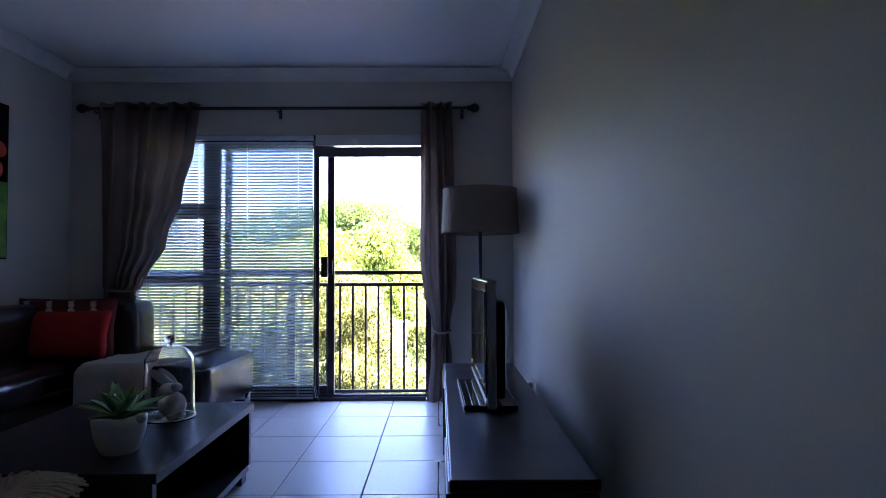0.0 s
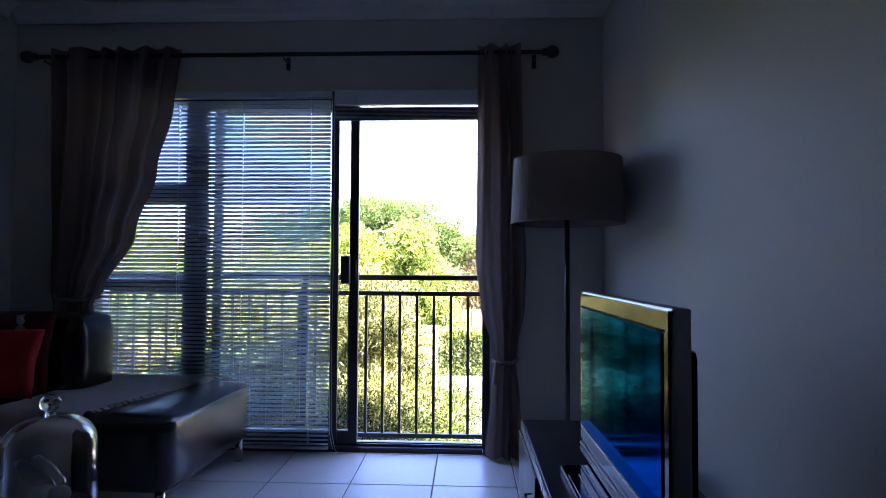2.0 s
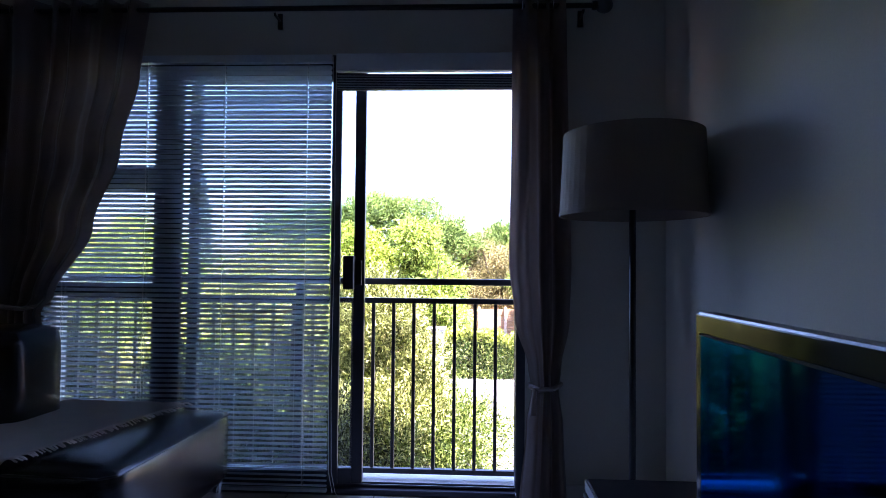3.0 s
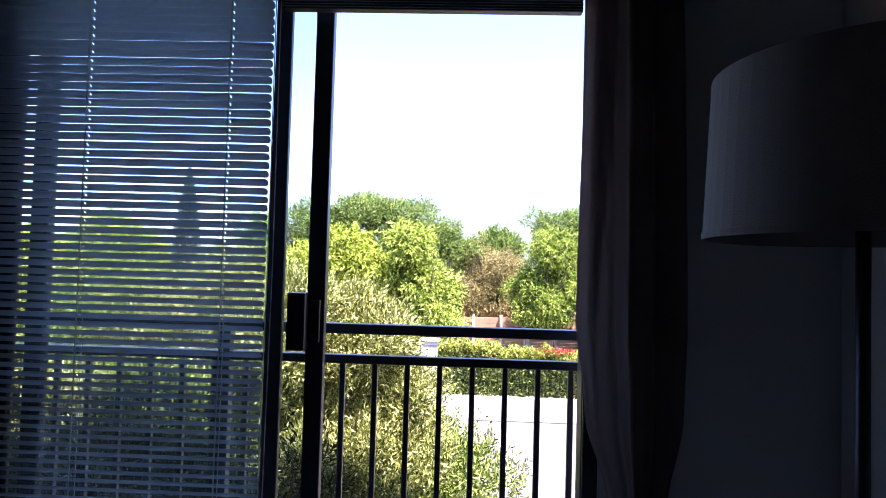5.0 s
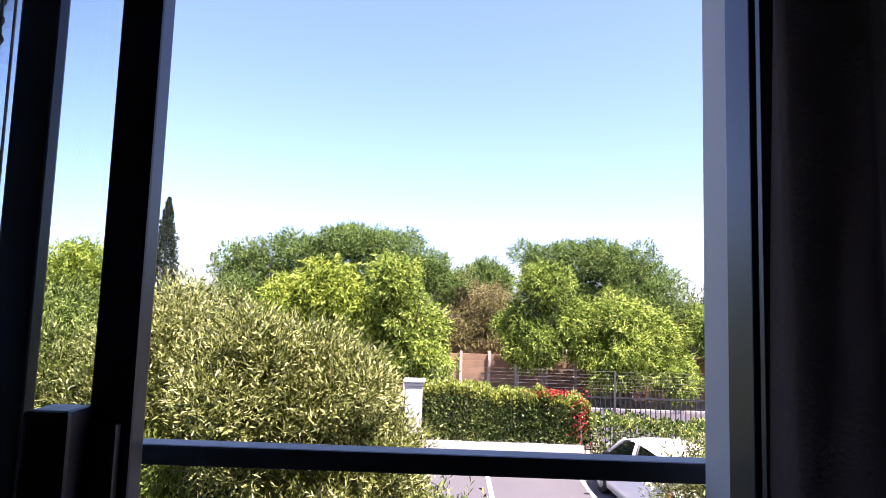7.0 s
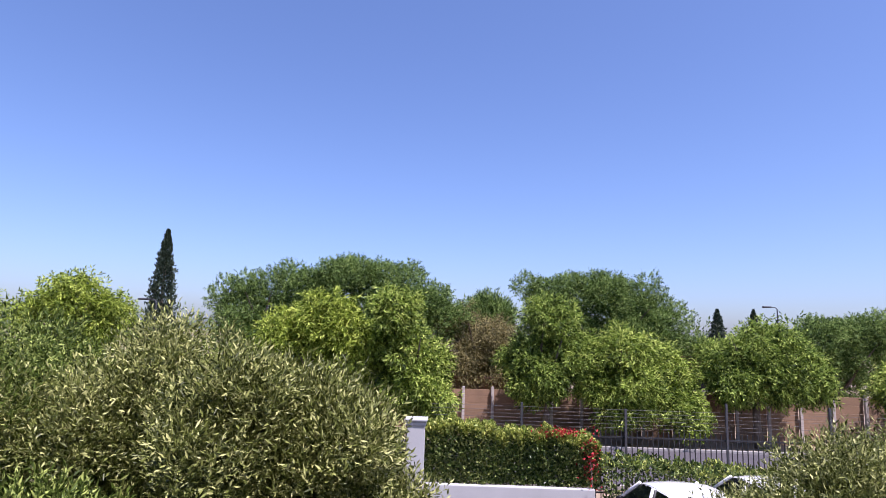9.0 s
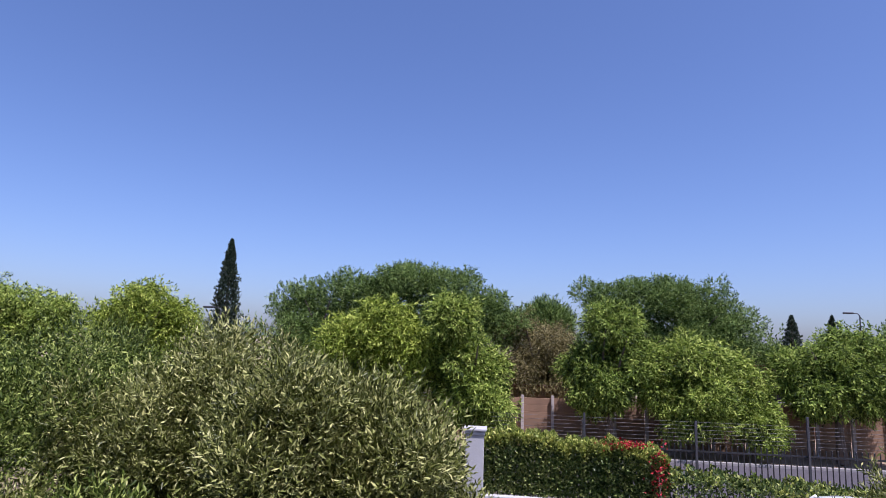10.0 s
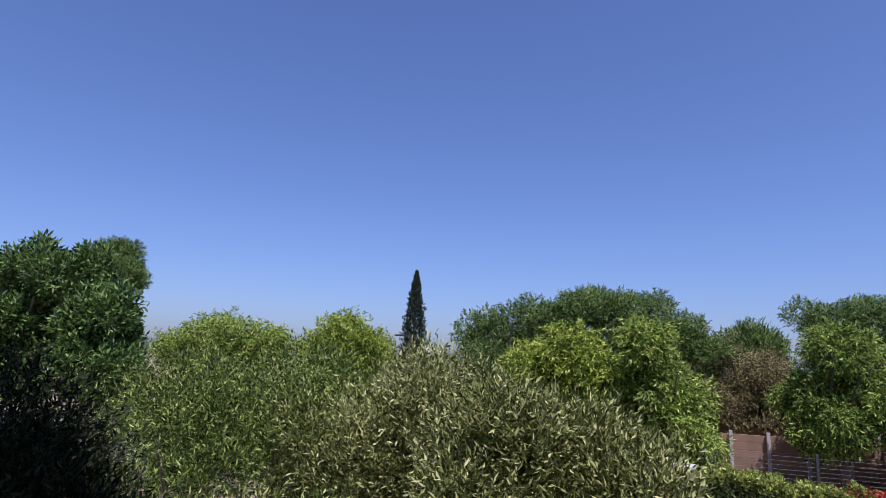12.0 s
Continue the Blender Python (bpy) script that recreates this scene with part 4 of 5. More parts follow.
house = thing("house", (11.5, 34, GZ), "low house with a dark roof behind the precast wall", "house")
part("wall", box(9.5, 18.0, 33.0, 38.0, GZ - 0.06, 0.3), CONC_WALL, house)
part("roof", box(9.0, 18.5, 32.6, 38.4, 0.3, 0.62, 0.04), ROOF, house)
for x in (10.4, 12.6, 14.8):
    w = part("window", box(x, x + 1.1, 32.95, 32.99, -1.2, -0.1), CARGLASS, house, "dark window")
    part("sill", box(x - 0.08, x + 1.18, 32.88, 32.99, -1.3, -1.215), KERB, w)
shed = thing("shed", (1.0, 31.5, GZ), "low shed with a rusty roof behind the wall", "shed")
part("wall", box(-0.6, 3.0, 31.0, 33.0, GZ - 0.06, -0.85), CONC_WALL, shed)
part("roof", box(-0.8, 3.2, 30.8, 33.2, -0.85, -0.72, 0.02), ROOF, shed, "rusty roof sheet")

# street lamps
for x, y, top in ((16.6, 31.5, 3.3), (-12.7, 24.3, 2.4)):
    sl = thing("street_lamp", (x, y, GZ), "slim grey street lamp beside the road", "street lamp", "street lamps")
    part("pole", tube([(x, y, GZ - 0.06), (x, y, top - 0.1), (x - 0.1, y, top), (x - 0.35, y, top + 0.02)], 0.05, 8, taper=[0.05, 0.03, 0.025, 0.02]), STEEL_GREY, sl)
    part("head", box(x - 0.75, x - 0.3, y - 0.09, y + 0.09, top - 0.03, top + 0.05, 0.03), STEEL_GREY, sl)


# ---- parked cars ----
def car(x, y, turn, label):
    e = thing("car", (x, y, GZ), label, "car", "parked cars")
    L, W = 3.9, 1.68
    # nose along +y; stations: y, half width at sill, half width at shoulder, shoulder height, floor height
    st = [(1.95, 0.55, 0.50, 0.55, 0.30), (1.85, 0.72, 0.68, 0.66, 0.20), (1.5, 0.80, 0.76, 0.78, 0.18), (1.0, 0.83, 0.79, 0.88, 0.18), (0.4, 0.84, 0.80, 0.92, 0.18), (-0.4, 0.84, 0.80, 0.94, 0.18), (-1.2, 0.83, 0.79, 0.96, 0.18), (-1.75, 0.79, 0.74, 0.95, 0.22), (-1.93, 0.66, 0.62, 0.86, 0.32)]
    bm = bmesh.new()
    rows = []
    for yy, ws, wt, zt, zb in st:
        rows.append([bm.verts.new((sx * w, yy, z)) for sx, w, z in ((-1, ws * 0.96, zb), (-1, ws, zb + 0.2), (-1, ws, zt - 0.12), (-1, wt, zt - 0.02), (-1, wt * 0.5, zt + 0.015), (1, wt * 0.5, zt + 0.015), (1, wt, zt - 0.02), (1, ws, zt - 0.12), (1, ws, zb + 0.2), (1, ws * 0.96, zb))])
    for a, b in zip(rows, rows[1:]):
        for i in range(10):
            bm.faces.new((a[i], a[(i + 1) % 10], b[(i + 1) % 10], b[i]))
    bm.faces.new(rows[0])
    bm.faces.new(rows[-1])

    def put(name, b, material, parent=e, lab="", smooth=True):
        bmesh.ops.rotate(b, verts=b.verts[:], cent=(0, 0, 0), matrix=Matrix.Rotation(radians(turn), 3, "Z"))
        bmesh.ops.translate(b, verts=b.verts[:], vec=(x, y, GZ))
        return part(name, b, material, parent, lab, smooth)

    body = put("body", bm, CARWHITE, lab="white painted body")
    # cabin: glass band below, roof skin above
    cab = [(1.05, 0.74, 0.92), (0.35, 0.60, 1.37), (-0.1, 0.60, 1.44), (-0.8, 0.60, 1.445), (-1.35, 0.58, 1.40), (-1.82, 0.68, 0.97)]
    g = bmesh.new()
    rr = []
    for yy, w, z in cab:
        base = 0.78
        rr.append([g.verts.new((-base + 0.02, yy * 1.0, 0.92)), g.verts.new((-w, yy, z)), g.verts.new((w, yy, z)), g.verts.new((base - 0.02, yy, 0.92))])
    for a, b in zip(rr, rr[1:]):
        for i in range(3):
            g.faces.new((a[i], a[i + 1], b[i + 1], b[i]))
    put("glasshouse", g, CARGLASS, lab="dark tinted windows", smooth=False)
    roof = bmesh.new()
    rows = []
    for yy, w, z in ((0.42, 0.585, 1.335), (0.33, 0.60, 1.385), (-0.1, 0.615, 1.452), (-0.8, 0.615, 1.458), (-1.3, 0.60, 1.42), (-1.5, 0.59, 1.37)):
        rows.append([roof.verts.new((s * w, yy, z + dz)) for s, dz in ((-1, -0.03), (-0.93, 0.01), (-0.5, 0.035), (0, 0.042), (0.5, 0.035), (0.93, 0.01), (1, -0.03))])
    for a, b in zip(rows, rows[1:]):
        for i in range(6):
            roof.faces.new((a[i], a[i + 1], b[i + 1], b[i]))
    put("roof", roof, CARWHITE)
    for s in (-1, 1):
        for pts in ([(s * 0.76, 1.03, 0.93), (s * 0.61, 0.36, 1.39)], [(s * 0.785, -0.3, 0.93), (s * 0.625, -0.3, 1.43)], [(s * 0.74, -1.72, 0.95), (s * 0.60, -1.36, 1.40)]):
            put("pillar", tube(pts, 0.035, 8), CARWHITE)
        put("mirror", ball((s * 0.90, 0.72, 0.98), (0.09, 0.05, 0.065), 12), TVBLACK, lab="black door mirror")
        put("tail_light", ball((s * 0.66, -1.83, 0.83), (0.10, 0.07, 0.10), 12), REDLAMP, lab="red tail light")
        put("headlight", ball((s * 0.6, 1.80, 0.62), (0.13, 0.10, 0.06), 12), CARGLASS, lab="clear headlight")
        for yy in (1.22, -1.25):
            w = put("wheel", tube([(s * 0.66, yy, 0.30), (s * 0.85, yy, 0.30)], 0.30, 24), RUBBER, lab="black tyre")
            put("rim", tube([(s * 0.80, yy, 0.30), (s * 0.858, yy, 0.30)], 0.19, 20), TVGREY, parent=w, lab="silver rim")
    put("bumper", box(-0.74, 0.74, -2.0, -1.86, 0.30, 0.52, 0.04), CARWHITE)
    put("number_plate", box(-0.24, 0.24, -2.012, -2.001, 0.40, 0.50), LINE, lab="pale number plate")
    return e


car(4.1, 12.35, 6, "white hatchback parked nose to the low wall")
car(6.35, 13.2, 3, "white hatchback parked beside another car")


# ---- foliage ----
def leaves_mesh(name, origin, direction, length, width, material, rng, curl=0.15):
    """Leaf blades as folded rhombs, one island each; numpy arrays of base points and directions."""
    n = len(origin)
    d = direction / np.linalg.norm(direction, axis=1, keepdims=True)
    r = rng.normal(size=(n, 3))
    s = np.cross(d, r)
    s /= np.linalg.norm(s, axis=1, keepdims=True) + 1e-9
    nn = np.cross(s, d)
    L, W = length[:, None], width[:, None]
    v = np.empty((n, 4, 3))
    v[:, 0] = origin
    v[:, 1] = origin + d * L * 0.45 + s * W * 0.5 + nn * W * 0.25
    v[:, 2] = origin + d * L - nn * L * curl * 0.4
    v[:, 3] = origin + d * L * 0.45 - s * W * 0.5 + nn * W * 0.25
    me = bpy.data.meshes.new(name)
    me.vertices.add(n * 4)
    me.vertices.foreach_set("co", v.reshape(-1))
    f = np.empty((n, 2, 3), dtype=np.int32)
    b = np.arange(n, dtype=np.int32) * 4
    f[:, 0] = np.stack((b, b + 1, b + 2), 1)
    f[:, 1] = np.stack((b, b + 2, b + 3), 1)
    me.loops.add(n * 6)
    me.loops.foreach_set("vertex_index", f.reshape(-1))
    me.polygons.add(n * 2)
    me.polygons.foreach_set("loop_start", np.arange(n * 2, dtype=np.int32) * 3)
    me.materials.append(material)
    me.update()
    me.validate()
    return me


def lumps(rng, centre, radii, count, size):
    """Secondary blobs sitting on an ellipsoid, for an uneven crown."""
    out = []
    for _ in range(count):
        u = rng.normal(size=3)
        u /= np.linalg.norm(u)
        if u[2] < -0.8:
            u[2] *= -0.6
        out.append((np.array(centre) + u * np.array(radii) * rng.uniform(0.62, 0.9), np.array(radii).mean() * size * rng.uniform(0.6, 1.25)))
    return out


def crown_points(rng, blobs, sprigs, per, reach, up=0.35, spread=0.85, stray=0.45):
    """Sprig roots near the skins of the blobs, several leaves along each sprig."""
    vol = np.array([b[1] ** 2 for b in blobs])
    pick = rng.choice(len(blobs), size=sprigs, p=vol / vol.sum())
    c = np.array([b[0] for b in blobs])[pick]
    r = np.array([b[1] for b in blobs])[pick]
    u = rng.normal(size=(sprigs, 3))
    u /= np.linalg.norm(u, axis=1, keepdims=True)
    rad = r * (1 - 0.55 * rng.random(sprigs) ** 2.2)
    squash = np.array([1.0, 1.0, 0.85])
    root = c + u * rad[:, None] * squash
    root += u * (r * 0.16 * (rng.random(sprigs) < 0.07))[:, None]
    way = u + rng.normal(size=(sprigs, 3)) * stray + np.array([0, 0, up])
    way /= np.linalg.norm(way, axis=1, keepdims=True)
    k = np.tile(np.linspace(0.1, 1.0, per), sprigs)
    turn = np.tile(np.arange(per) * 2.4, sprigs) + np.repeat(rng.random(sprigs) * 6.28, per)
    root, way = np.repeat(root, per, 0), np.repeat(way, per, 0)
    sag = np.array([0, 0, 0.35 * reach * up]) * (k ** 2)[:, None]
    o = root + way * (k * reach)[:, None] + sag
    e1 = np.cross(way, np.array([0.31, 0.22, 0.93]))
    e1 /= np.linalg.norm(e1, axis=1, keepdims=True) + 1e-9
    e2 = np.cross(way, e1)
    d = way + spread * (np.cos(turn)[:, None] * e1 + np.sin(turn)[:, None] * e2) + rng.normal(size=o.shape) * 0.38 + np.array([0, 0, up * 0.6])
    return o, d


def tree(name, x, y, base, centre, radii, material, label, seed, sprigs=2500, per=7, leaf_l=0.16, leaf_w=0.06, reach=0.35, n_lumps=26, lump=0.42, droop=0.35, trunk_r=0.16, limbs=5, category="tree", subs=(), stray=0.45):
    rng = np.random.default_rng(seed)
    e = thing(name, (x, y, base), label, category)
    rnd = random.Random(seed)
    c = Vector(centre)
    tb = bmesh.new()
    foot = Vector((x, y, base))
    mid = foot.lerp(Vector((c.x, c.y, c.z - radii[2] * 0.55)), 1.0)
    pts = [foot + (mid - foot) * t + Vector((rnd.uniform(-1, 1), rnd.uniform(-1, 1), 0)) * 0.06 * (t > 0) for t in (0, 0.35, 0.7, 1)]
    tube(pts, 0, 10, tb, taper=[trunk_r * 1.35, trunk_r, trunk_r * 0.85, trunk_r * 0.7])
    part("trunk", tb, BARK, e)
    for k in range(limbs):
        a = 2 * math.pi * (k + rnd.random() * 0.6) / limbs
        tip = c + Vector((math.cos(a) * radii[0] * 0.62, math.sin(a) * radii[1] * 0.62, radii[2] * rnd.uniform(-0.1, 0.6)))
        st = pts[2 + (k % 2)]
        m1 = st.lerp(tip, 0.5) + Vector((rnd.uniform(-1, 1), rnd.uniform(-1, 1), rnd.uniform(0, 1))) * 0.12 * radii[0]
        part("branch", tube([st, m1, tip], 0, 7, taper=[trunk_r * 0.55, trunk_r * 0.35, trunk_r * 0.1]), BARK, e)
    blobs = []
    if subs:
        for sx, sz, sr in subs:
            mid_s = (sx, centre[1] + rng.uniform(-0.5, 0.5), sz)
            blobs += [(np.array(mid_s), sr * 0.7)] + lumps(rng, mid_s, (sr, sr, sr * 0.92), max(6, n_lumps // len(subs) + 3), lump)
    else:
        blobs += lumps(rng, centre, radii, n_lumps, lump)
    o, d = crown_points(rng, blobs, sprigs, per, reach, droop, stray=stray)
    n = len(o)
    me = leaves_mesh("crown", o - np.array((x, y, base)), d, leaf_l * rng.uniform(0.6, 1.25, n), leaf_w * rng.uniform(0.7, 1.2, n), material, rng)
    ob = new("crown", me)
    ob.parent = e
    return e


# close olive trees in front of the balustrade
OL = dict(per=9, leaf_l=0.068, leaf_w=0.0185, reach=0.20, droop=0.55, stray=0.95)
tree("olive_tree", -2.6, 5.4, GZ, (-2.85, 5.5, -0.75), (2.15, 1.9, 1.6), OLIVE, "bushy olive tree with narrow grey-green leaves", 21, 19000, n_lumps=100, lump=0.26, trunk_r=0.13, limbs=7, **OL, subs=((-4.1, 0.16, 1.0), (-3.1, 0.33, 1.05), (-2.2, 0.03, 1.0), (-3.8, -1.2, 1.15), (-2.6, -1.3, 1.2), (-1.6, -1.2, 0.95)))
tree("olive_tree", -1.9, 4.8, GZ, (-1.66, 4.3, -0.5), (1.0, 1.0, 1.3), OLIVE, "upright olive tree with sunlit narrow leaves", 26, 14500, n_lumps=80, lump=0.30, trunk_r=0.09, limbs=5, **dict(OL, leaf_l=0.060, leaf_w=0.0165, reach=0.18), subs=((-2.0, 0.42, 0.72), (-1.55, 0.43, 0.6), (-1.35, -0.7, 0.7), (-2.0, -1.0, 0.9), (-1.27, 0.44, 0.45), (-1.12, -0.05, 0.45)))
tree("olive_tree", -1.2, 4.2, GZ, (-1.15, 4.5, -1.45), (1.2, 1.1, 1.2), OLIVE_FRESH, "lower shoots of olive beside the parking court", 22, 4600, n_lumps=30, lump=0.36, trunk_r=0.08, limbs=5, **OL)
tree("olive_tree", -3.3, 4.0, GZ, (-3.15, 4.0, -0.95), (1.0, 0.8, 1.0), OLIVE_FRESH, "fresh green olive shoots before the grey tree", 28, 5200, n_lumps=40, lump=0.32, trunk_r=0.07, limbs=5, **OL)
tree("olive_tree", -4.5, 4.4, GZ, (-4.45, 4.4, -1.1), (1.0, 0.8, 1.1), OLIVE, "low grey-green olive shoots near the building", 29, 4600, n_lumps=36, lump=0.32, trunk_r=0.07, limbs=5, **OL)
tree("olive_tree", -5.6, 5.9, GZ, (-5.7, 6.0, -0.25), (2.0, 1.9, 1.75), OLIVE_FRESH, "leafy green olive tree beside the grey one", 23, 9500, n_lumps=80, lump=0.24, trunk_r=0.12, limbs=6, **OL)
# the next two carry the building's shade in their leaf colour
tree("evergreen_tree", -5.1, 2.9, GZ, (-5.15, 2.8, -0.52), (1.3, 0.95, 1.65), LEAF_SHADE, "evergreen tree with leaves coloured near black for the building's shade", 24, 8500, n_lumps=34, lump=0.36, trunk_r=0.1, limbs=5, **OL)
tree("evergreen_shrub", -2.5, 2.5, GZ, (-2.5, 2.5, -1.0), (1.35, 0.75, 1.35), LEAF_SHADE, "shrub below the window with leaves coloured near black for the building's shade", 27, 4200, n_lumps=34, lump=0.34, trunk_r=0.07, limbs=6, category="shrub", **OL)
tree("olive_tree", 4.1, 6.6, GZ, (4.0, 6.6, -0.85), (1.75, 1.3, 1.15), OLIVE, "grey-green olive tree beside the parked cars", 25, 7500, n_lumps=38, lump=0.32, trunk_r=0.1, limbs=6, **OL)

# trees beyond the fence: drooping street trees, then fine feathery ones
DR = dict(per=9, leaf_l=0.19, leaf_w=0.056, reach=0.42, droop=-0.5, stray=0.6)
FE = dict(per=8, leaf_l=0.165, leaf_w=0.05, reach=0.32, droop=0.25, stray=0.7)
tree("tree", -16.7, 25, GZ, (-16.7, 25, 1.35), (2.4, 2.2, 1.75), LEAF_YELLOW, "rounded yellow-green tree beyond the court", 31, 3600, n_lumps=95, lump=0.28, **DR, subs=((-17.9, 1.6, 1.25), (-16.5, 2.4, 1.3), (-15.2, 1.6, 1.2), (-16.6, 0.5, 1.7)))
tree("tree", -23.6, 25.5, GZ, (-23.8, 25.5, 1.3), (3.9, 2.6, 1.9), LEAF_GREEN, "broad green tree beyond the court", 32, 4200, n_lumps=95, lump=0.28, **DR, subs=((-27.0, 1.7, 1.3), (-25.2, 2.3, 1.4), (-23.2, 2.3, 1.3), (-21.3, 1.7, 1.4), (-23.5, 0.4, 1.8)))
tree("tree", -10.1, 30.5, GZ, (-10.1, 30.5, 1.8), (3.2, 2.4, 2.4), LEAF_DEEP, "dark green feathery tree across the road", 33, 7000, n_lumps=22, lump=0.44, **FE, subs=((-11.4, 2.2, 1.6), (-9.8, 3.4, 1.6), (-8.3, 3.1, 1.6), (-10.0, 0.8, 2.2), (-8.0, 0.8, 2.0)))
tree("tree", -3.8, 29.5, GZ, (-3.8, 30.2, 1.6), (3.7, 2.8, 2.9), LEAF_DEEP, "tall feathery green tree across the road", 34, 11000, n_lumps=26, lump=0.42, **FE, subs=((-6.2, 3.7, 1.6), (-3.5, 3.6, 1.8), (-1.5, 2.1, 1.8), (-4.0, 0.8, 2.4)))
tree("tree", -5.1, 22, GZ, (-5.0, 22, 0.35), (2.2, 1.8, 1.8), LEAF_YELLOW, "bright yellow-green tree beside the road", 35, 4600, n_lumps=95, lump=0.28, **DR, subs=((-6.4, 1.1, 1.15), (-5.1, 1.7, 1.2), (-3.8, 0.9, 1.15), (-5.0, -0.4, 1.5)))
tree("tree", -1.9, 21.5, GZ, (-1.9, 21.5, 0.55), (1.25, 1.3, 2.0), LEAF_GREEN, "slender bright green tree beside the road", 36, 4200, n_lumps=95, lump=0.28, **DR, subs=((-2.4, 2.2, 0.85), (-2.2, 0.8, 1.1), (-1.5, 0.2, 0.95), (-1.25, -0.8, 0.85), (-2.3, -0.6, 1.1)))
tree("tree", 0.7, 31.5, GZ, (0.8, 31.5, 1.0), (1.8, 1.6, 2.2), LEAF_BROWN, "browned pepper tree behind the wall", 37, 5000, 8, 0.17, 0.045, 0.5, 18, 0.46, -0.6, subs=((0.2, 1.8, 1.3), (1.7, 1.4, 1.3), (0.2, 0.0, 1.4), (1.6, -0.2, 1.3), (2.4, 0.6, 1.1)))
tree("tree", 1.9, 41, GZ, (1.9, 41, 2.3), (1.5, 1.4, 1.4), LEAF_DEEP, "dark spiky tree far behind the wall", 38, 1500, 7, 0.4, 0.06, 0.7, 16, 0.42, 0.9)
tree("tree", 7.8, 32.5, GZ, (7.9, 32.5, 2.2), (4.4, 2.8, 2.35), LEAF_DEEP, "wide feathery green tree behind the wall", 39, 11000, n_lumps=26, lump=0.40, **FE, subs=((4.7, 3.4, 1.6), (6.3, 3.8, 1.5), (7.9, 3.7, 1.5), (9.4, 3.5, 1.5), (10.8, 3.0, 1.5), (12.0, 1.0, 1.1), (6.5, 1.4, 2.0), (9.5, 1.4, 2.0), (8.0, 2.4, 1.9)))
tree("tree", 3.7, 26.2, GZ, (3.75, 26.2, 0.75), (1.75, 1.6, 2.3), LEAF_MID, "leafy green street tree before the wall", 40, 5200, n_lumps=95, lump=0.28, **DR, subs=((4.0, 2.2, 1.2), (2.9, 0.6, 1.1), (4.9, 0.6, 1.2), (3.3, -0.6, 1.1)))
tree("tree", 7.0, 25.8, GZ, (7.0, 25.8, -0.15), (2.6, 1.7, 2.15), LEAF_GREEN, "rounded drooping green street tree before the wall", 41, 7000, n_lumps=95, lump=0.28, **DR, subs=((5.3, 0.1, 1.4), (7.0, 0.75, 1.5), (8.8, -0.1, 1.4), (9.1, -1.4, 1.1), (7.0, -0.9, 1.6)))
tree("tree", 12.6, 26, GZ, (12.5, 26, 0.5), (2.6, 1.5, 1.75), LEAF_MID, "rounded green street tree along the road", 42, 6000, n_lumps=95, lump=0.28, **DR, subs=((11.4, 0.4, 1.2), (12.7, 1.3, 1.25), (14.1, 0.9, 1.2), (12.8, 0.0, 1.4), (14.3, -0.2, 1.1), (11.6, -0.3, 1.1)))
tree("tree", 18.7, 24.6, GZ, (18.9, 24.8, -0.3), (2.0, 1.7, 1.9), LEAF_GREEN, "green street tree near the bend of the road", 43, 4800, n_lumps=95, lump=0.28, **DR, subs=((18.0, -0.2, 1.1), (19.2, 0.5, 1.2), (20.2, -0.3, 1.2), (18.9, -1.0, 1.3)))
tree("tree", 20.5, 33, GZ, (20.5, 33, 0.6), (4.2, 2.2, 2.4), LEAF_DEEP, "broad green tree beyond the road bend", 46, 6500, n_lumps=40, lump=0.40, **FE, subs=((17.6, 0.6, 1.6), (19.4, 1.6, 1.6), (21.4, 1.9, 1.6), (23.4, 1.6, 1.7), (20.5, -0.4, 2.0)))
tree("tree", -21.8, 14.2, GZ, (-22.3, 14.2, 1.5), (4.0, 2.8, 2.6), LEAF_DENSE, "tall dense dark green tree", 44, 10000, 7, 0.22, 0.09, 0.34, 40, 0.34, trunk_r=0.25, subs=((-25.5, 3.0, 1.6), (-22.9, 3.5, 1.4), (-20.8, 3.45, 1.4), (-19.3, 2.3, 1.3), (-18.8, 0.7, 1.35), (-22.3, 1.4, 2.2), (-20.2, 0.9, 1.6)))
tree("pine_tree", -25.5, 19.5, GZ, (-25.6, 19.5, 5.1), (1.5, 1.3, 1.0), LEAF_DEEP, "umbrella pine rising behind the dense tree", 45, 4200, 7, 0.14, 0.035, 0.2, 24, 0.42, trunk_r=0.22, subs=((-26.6, 5.6, 0.75), (-25.6, 5.75, 0.7), (-24.6, 4.9, 0.62), (-25.4, 4.7, 0.8)))


def spire(name, x, y, base, top, radius, label, seed, n=9000):
    """A narrow upright conifer."""
    rng = np.random.default_rng(seed)
    e = thing(name, (x, y, base), label, "tree")
    part("trunk", tube([(x, y, base), (x, y, top - 0.4)], 0, 8, taper=[0.2, 0.04]), BARK, e)
    h = rng.random(n) ** 0.8
    a = rng.random(n) * 2 * math.pi
    bulge = (1 - h ** 2.2) ** 0.9 * np.clip((h + 0.12) * 4, 0, 1)
    tier = np.floor(h * 15 + 0.5 * np.sin(a * 2))
    knob = 0.80 + 0.30 * np.sin(a * 3 + tier * 2.3) * np.cos(h * 94) + 0.16 * np.sin(a * 5 + tier)
    r = radius * bulge * knob * (1 - 0.4 * rng.random(n) ** 2)
    z = 0.6 + h * (top - base - 0.6)
    o = np.stack((r * np.cos(a), r * np.sin(a), z - 0.2), 1)
    d = np.stack((np.cos(a) * 0.6, np.sin(a) * 0.6, np.ones(n)), 1) + rng.normal(size=(n, 3)) * 0.45
    ob = new("crown", leaves_mesh("crown", o, d, 0.3 * rng.uniform(0.5, 1.2, n) * (1.1 - 0.55 * h), 0.09 * np.ones(n), LEAF_DARK, rng))
    ob.parent = e


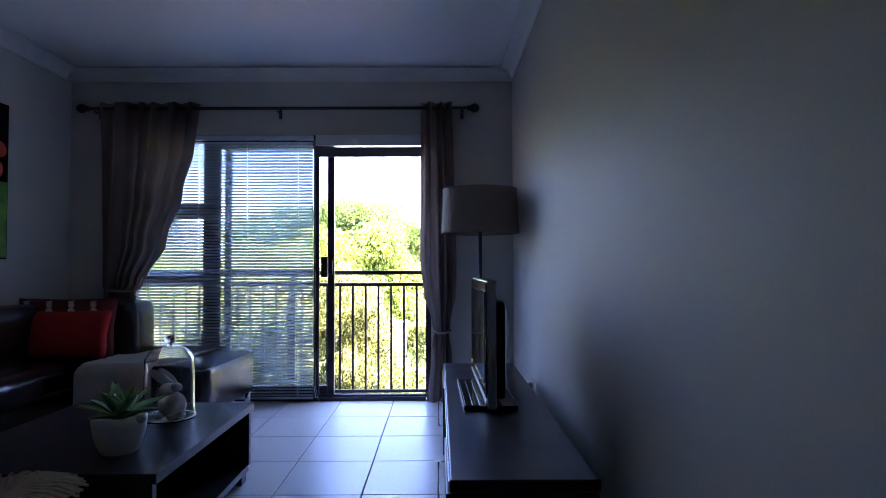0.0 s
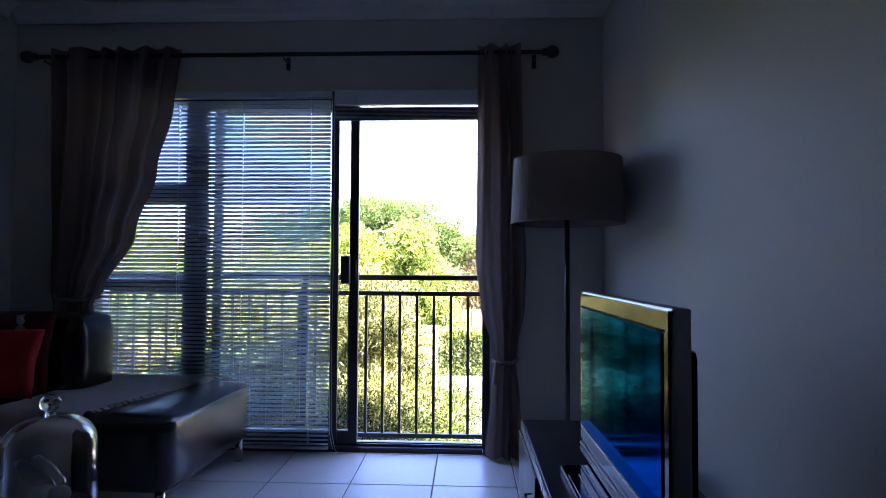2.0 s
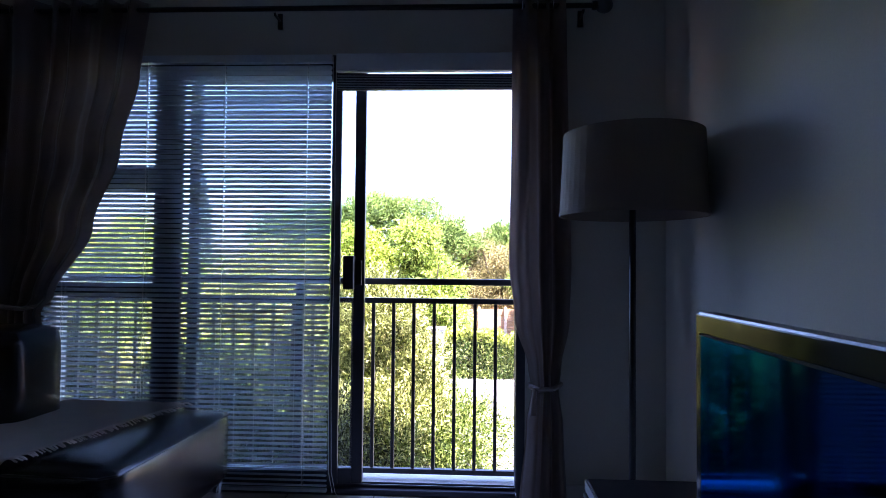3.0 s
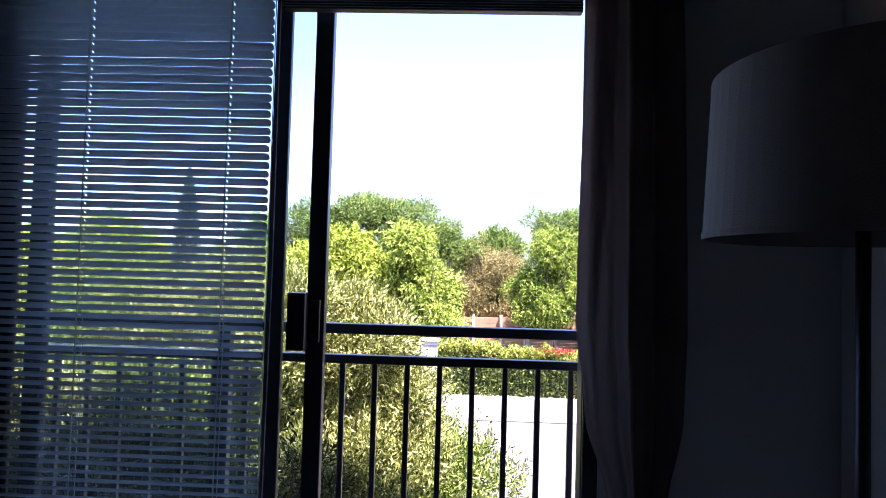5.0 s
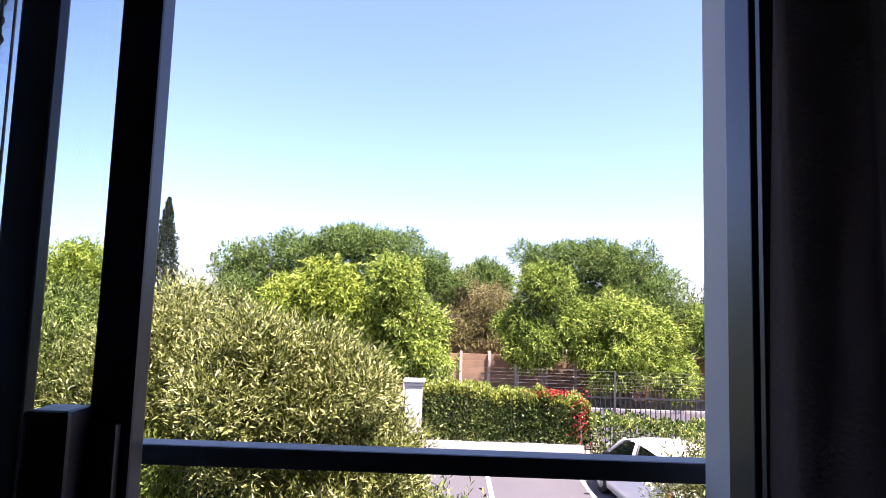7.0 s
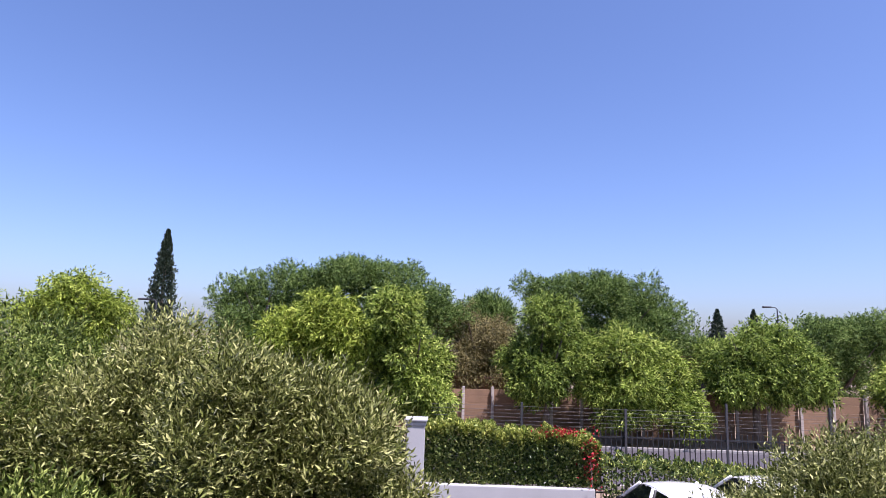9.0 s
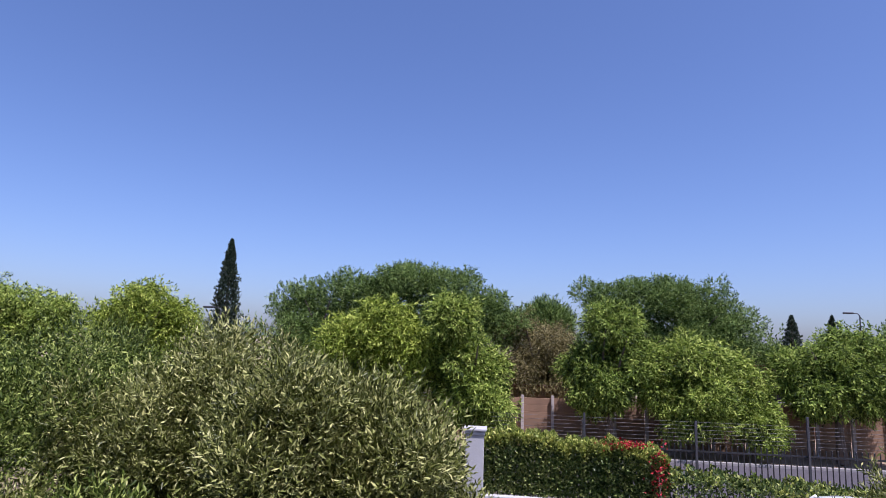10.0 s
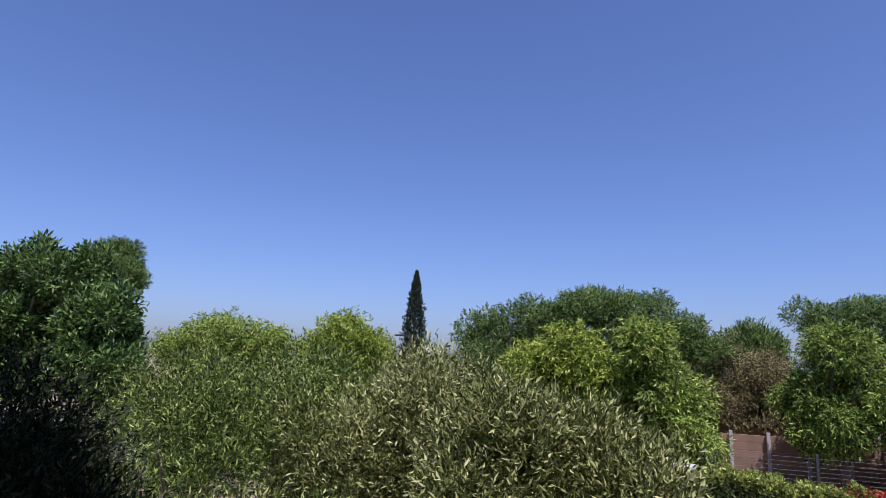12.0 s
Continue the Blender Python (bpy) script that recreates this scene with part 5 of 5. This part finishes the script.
spire("cypress_tree", -19.15, 38, GZ, 7.75, 1.12, "tall dark pencil cypress", 51)
spire("fir_tree", 19.4, 45, GZ, 4.05, 1.0, "small dark fir far along the road", 52, 3500)
spire("fir_tree", 22.6, 46, GZ, 4.15, 0.8, "slim dark fir far along the road", 53, 2500)
spire("fir_tree", -29.5, 24, GZ, 3.3, 1.3, "dark fir between the trees", 54, 3000)


def woods(name, spots, material, label, seed, sprigs=260, leaf_l=0.3, leaf_w=0.115, reach=0.7):
    rng = np.random.default_rng(seed)
    blobs = []
    for x, y, top, w in spots:
        for _ in range(14):
            blobs.append((np.array((x + rng.uniform(-w, w), y + rng.uniform(-2, 2), GZ + 0.5 + (top - GZ - 1.2) * rng.random() ** 0.6)), rng.uniform(0.9, 1.5)))
    o, d = crown_points(rng, blobs, sprigs * len(spots), 7, reach, 0.4)
    n = len(o)
    ob = new(name, leaves_mesh(name, o, d, leaf_l * rng.uniform(0.6, 1.2, n), leaf_w * np.ones(n), material, rng))
    tagged(ob, label, "trees", kind="stuff")


rw = random.Random(77)
woods("far_woods", [(x, 47 + rw.uniform(-2, 6), 2.0 + rw.uniform(-0.5, 1.0), 3.0) for x in range(-64, 66, 4)], LEAF_DEEP, "distant belt of dark green trees", 61)
woods("far_woods", [(x, 44 + rw.uniform(-2, 3), 3.2 + rw.uniform(-0.3, 0.5), 2.0) for x in (25, 28, 31, 35, 39)], LEAF_DEEP, "distant green trees along the road", 62)
woods("roadside_shrubs", [(x, 26.5 + rw.uniform(-1, 1), -0.3 + rw.uniform(-0.5, 0.8), 1.8) for x in (-34, -31, -28, -25, -22, -19, -16, -13, -10, -7.5)], LEAF_MID, "dense green shrubs along the road", 63, 620, 0.17, 0.06, 0.45)
woods("court_shrubs", [(x, 16.5 + rw.uniform(-1, 1), -0.6 + rw.uniform(-0.5, 0.4), 1.6) for x in (-20, -17, -14, -11, -8.5, -6, -4.2)], LEAF_MID, "dense green shrubs edging the court", 64, 900, 0.13, 0.045, 0.35)


def hedge(name, x0, x1, y0, y1, z0, top0, top1, n, label, material, seed, leaf_l=0.115, leaf_w=0.065, young_band=0.13):
    """A clipped hedge: leaves crowded on the faces of a block, with twigs inside."""
    rng = np.random.default_rng(seed)
    e = thing(name, ((x0 + x1) / 2, y0, z0), label, "hedge")
    rnd = random.Random(seed)
    for k in range(14):
        x = x0 + (x1 - x0) * (k + 0.5) / 14
        part("stem", tube([(x, (y0 + y1) / 2, z0), (x + rnd.uniform(-0.15, 0.15), (y0 + y1) / 2 + rnd.uniform(-0.2, 0.2), z0 + 0.8), (x + rnd.uniform(-0.3, 0.3), (y0 + y1) / 2 + rnd.uniform(-0.3, 0.3), top1 - 0.15)], 0, 5, taper=[0.02, 0.014, 0.005]), BARK, e)
    x = rng.uniform(x0, x1, n)
    t = top0 + (top1 - top0) * (x - x0) / (x1 - x0) + 0.09 * np.sin(x * 5.1) * np.sin(x * 2.3) + 0.05 * np.sin(x * 13) + 0.05 * np.sin(x * 31 + 1)
    face = rng.random(n)
    y = np.where(face < 0.55, y0 + 0.32 * rng.random(n) ** 1.5 + 0.05 * np.sin(x * 4.3) * np.sin(z0 + x * 1.7), rng.uniform(y0, y1, n))
    z = np.where(face < 0.55, z0 + (t - z0) * rng.random(n), t - 0.22 * rng.random(n) ** 2)
    d = np.where((face < 0.55)[:, None], np.array([[0, -0.7, 0.5]]), np.array([[0, -0.2, 1.0]])) + rng.normal(size=(n, 3)) * 0.6
    o = np.stack((x, y, z), 1) - np.array(e.location)
    # top band: yellow young tips, with the sun on the top in their colour
    young = z > t - young_band - 0.25 * rng.random(n) ** 3
    for nm, sel, m in (("foliage", ~young, material), ("young_sunlit_growth", young, HEDGE_TIP)):
        k = int(sel.sum())
        ob = new(nm, leaves_mesh(nm, o[sel], d[sel], leaf_l * rng.uniform(0.6, 1.2, k), leaf_w * rng.uniform(0.7, 1.2, k), m, rng))
        ob.parent = e
    return e


hedge("hedge", -1.15, 3.3, 15.25, 16.2, -2.32, -0.90, -1.22, 32000, "clipped variegated hedge with yellow-green tips above the low wall", HEDGE, 71)
hedge("shrub_row", 3.3, 9.5, 15.0, 16.2, GZ, -1.62, -2.05, 9500, "loose green shrubs along the fence", HEDGE, 72, young_band=-0.05)


def flowers(x, y, z, rx, rz, n, seed):
    rng = np.random.default_rng(seed)
    e = thing("bougainvillea", (x, y, GZ), "red bougainvillea flowering in the hedge", "shrub")
    part("stem", tube([(x, y + 0.1, GZ), (x + 0.05, y, (z + GZ) / 2), (x, y, z)], 0, 6, taper=[0.03, 0.02, 0.008]), BARK, e)
    o = rng.normal(size=(n, 3)) * np.array((rx, 0.1, rz)) + np.array((0, -0.05, z - GZ))
    d = rng.normal(size=(n, 3)) + np.array((0, -0.8, 0.4))
    ob = new("blossom", leaves_mesh("blossom", o, d, 0.07 * np.ones(n), 0.05 * np.ones(n), FLOWER, rng))
    ob.parent = e


flowers(3.0, 15.1, -1.55, 0.12, 0.35, 110, 81)
flowers(2.25, 15.4, -1.03, 0.26, 0.05, 170, 82)

lay_tiles()
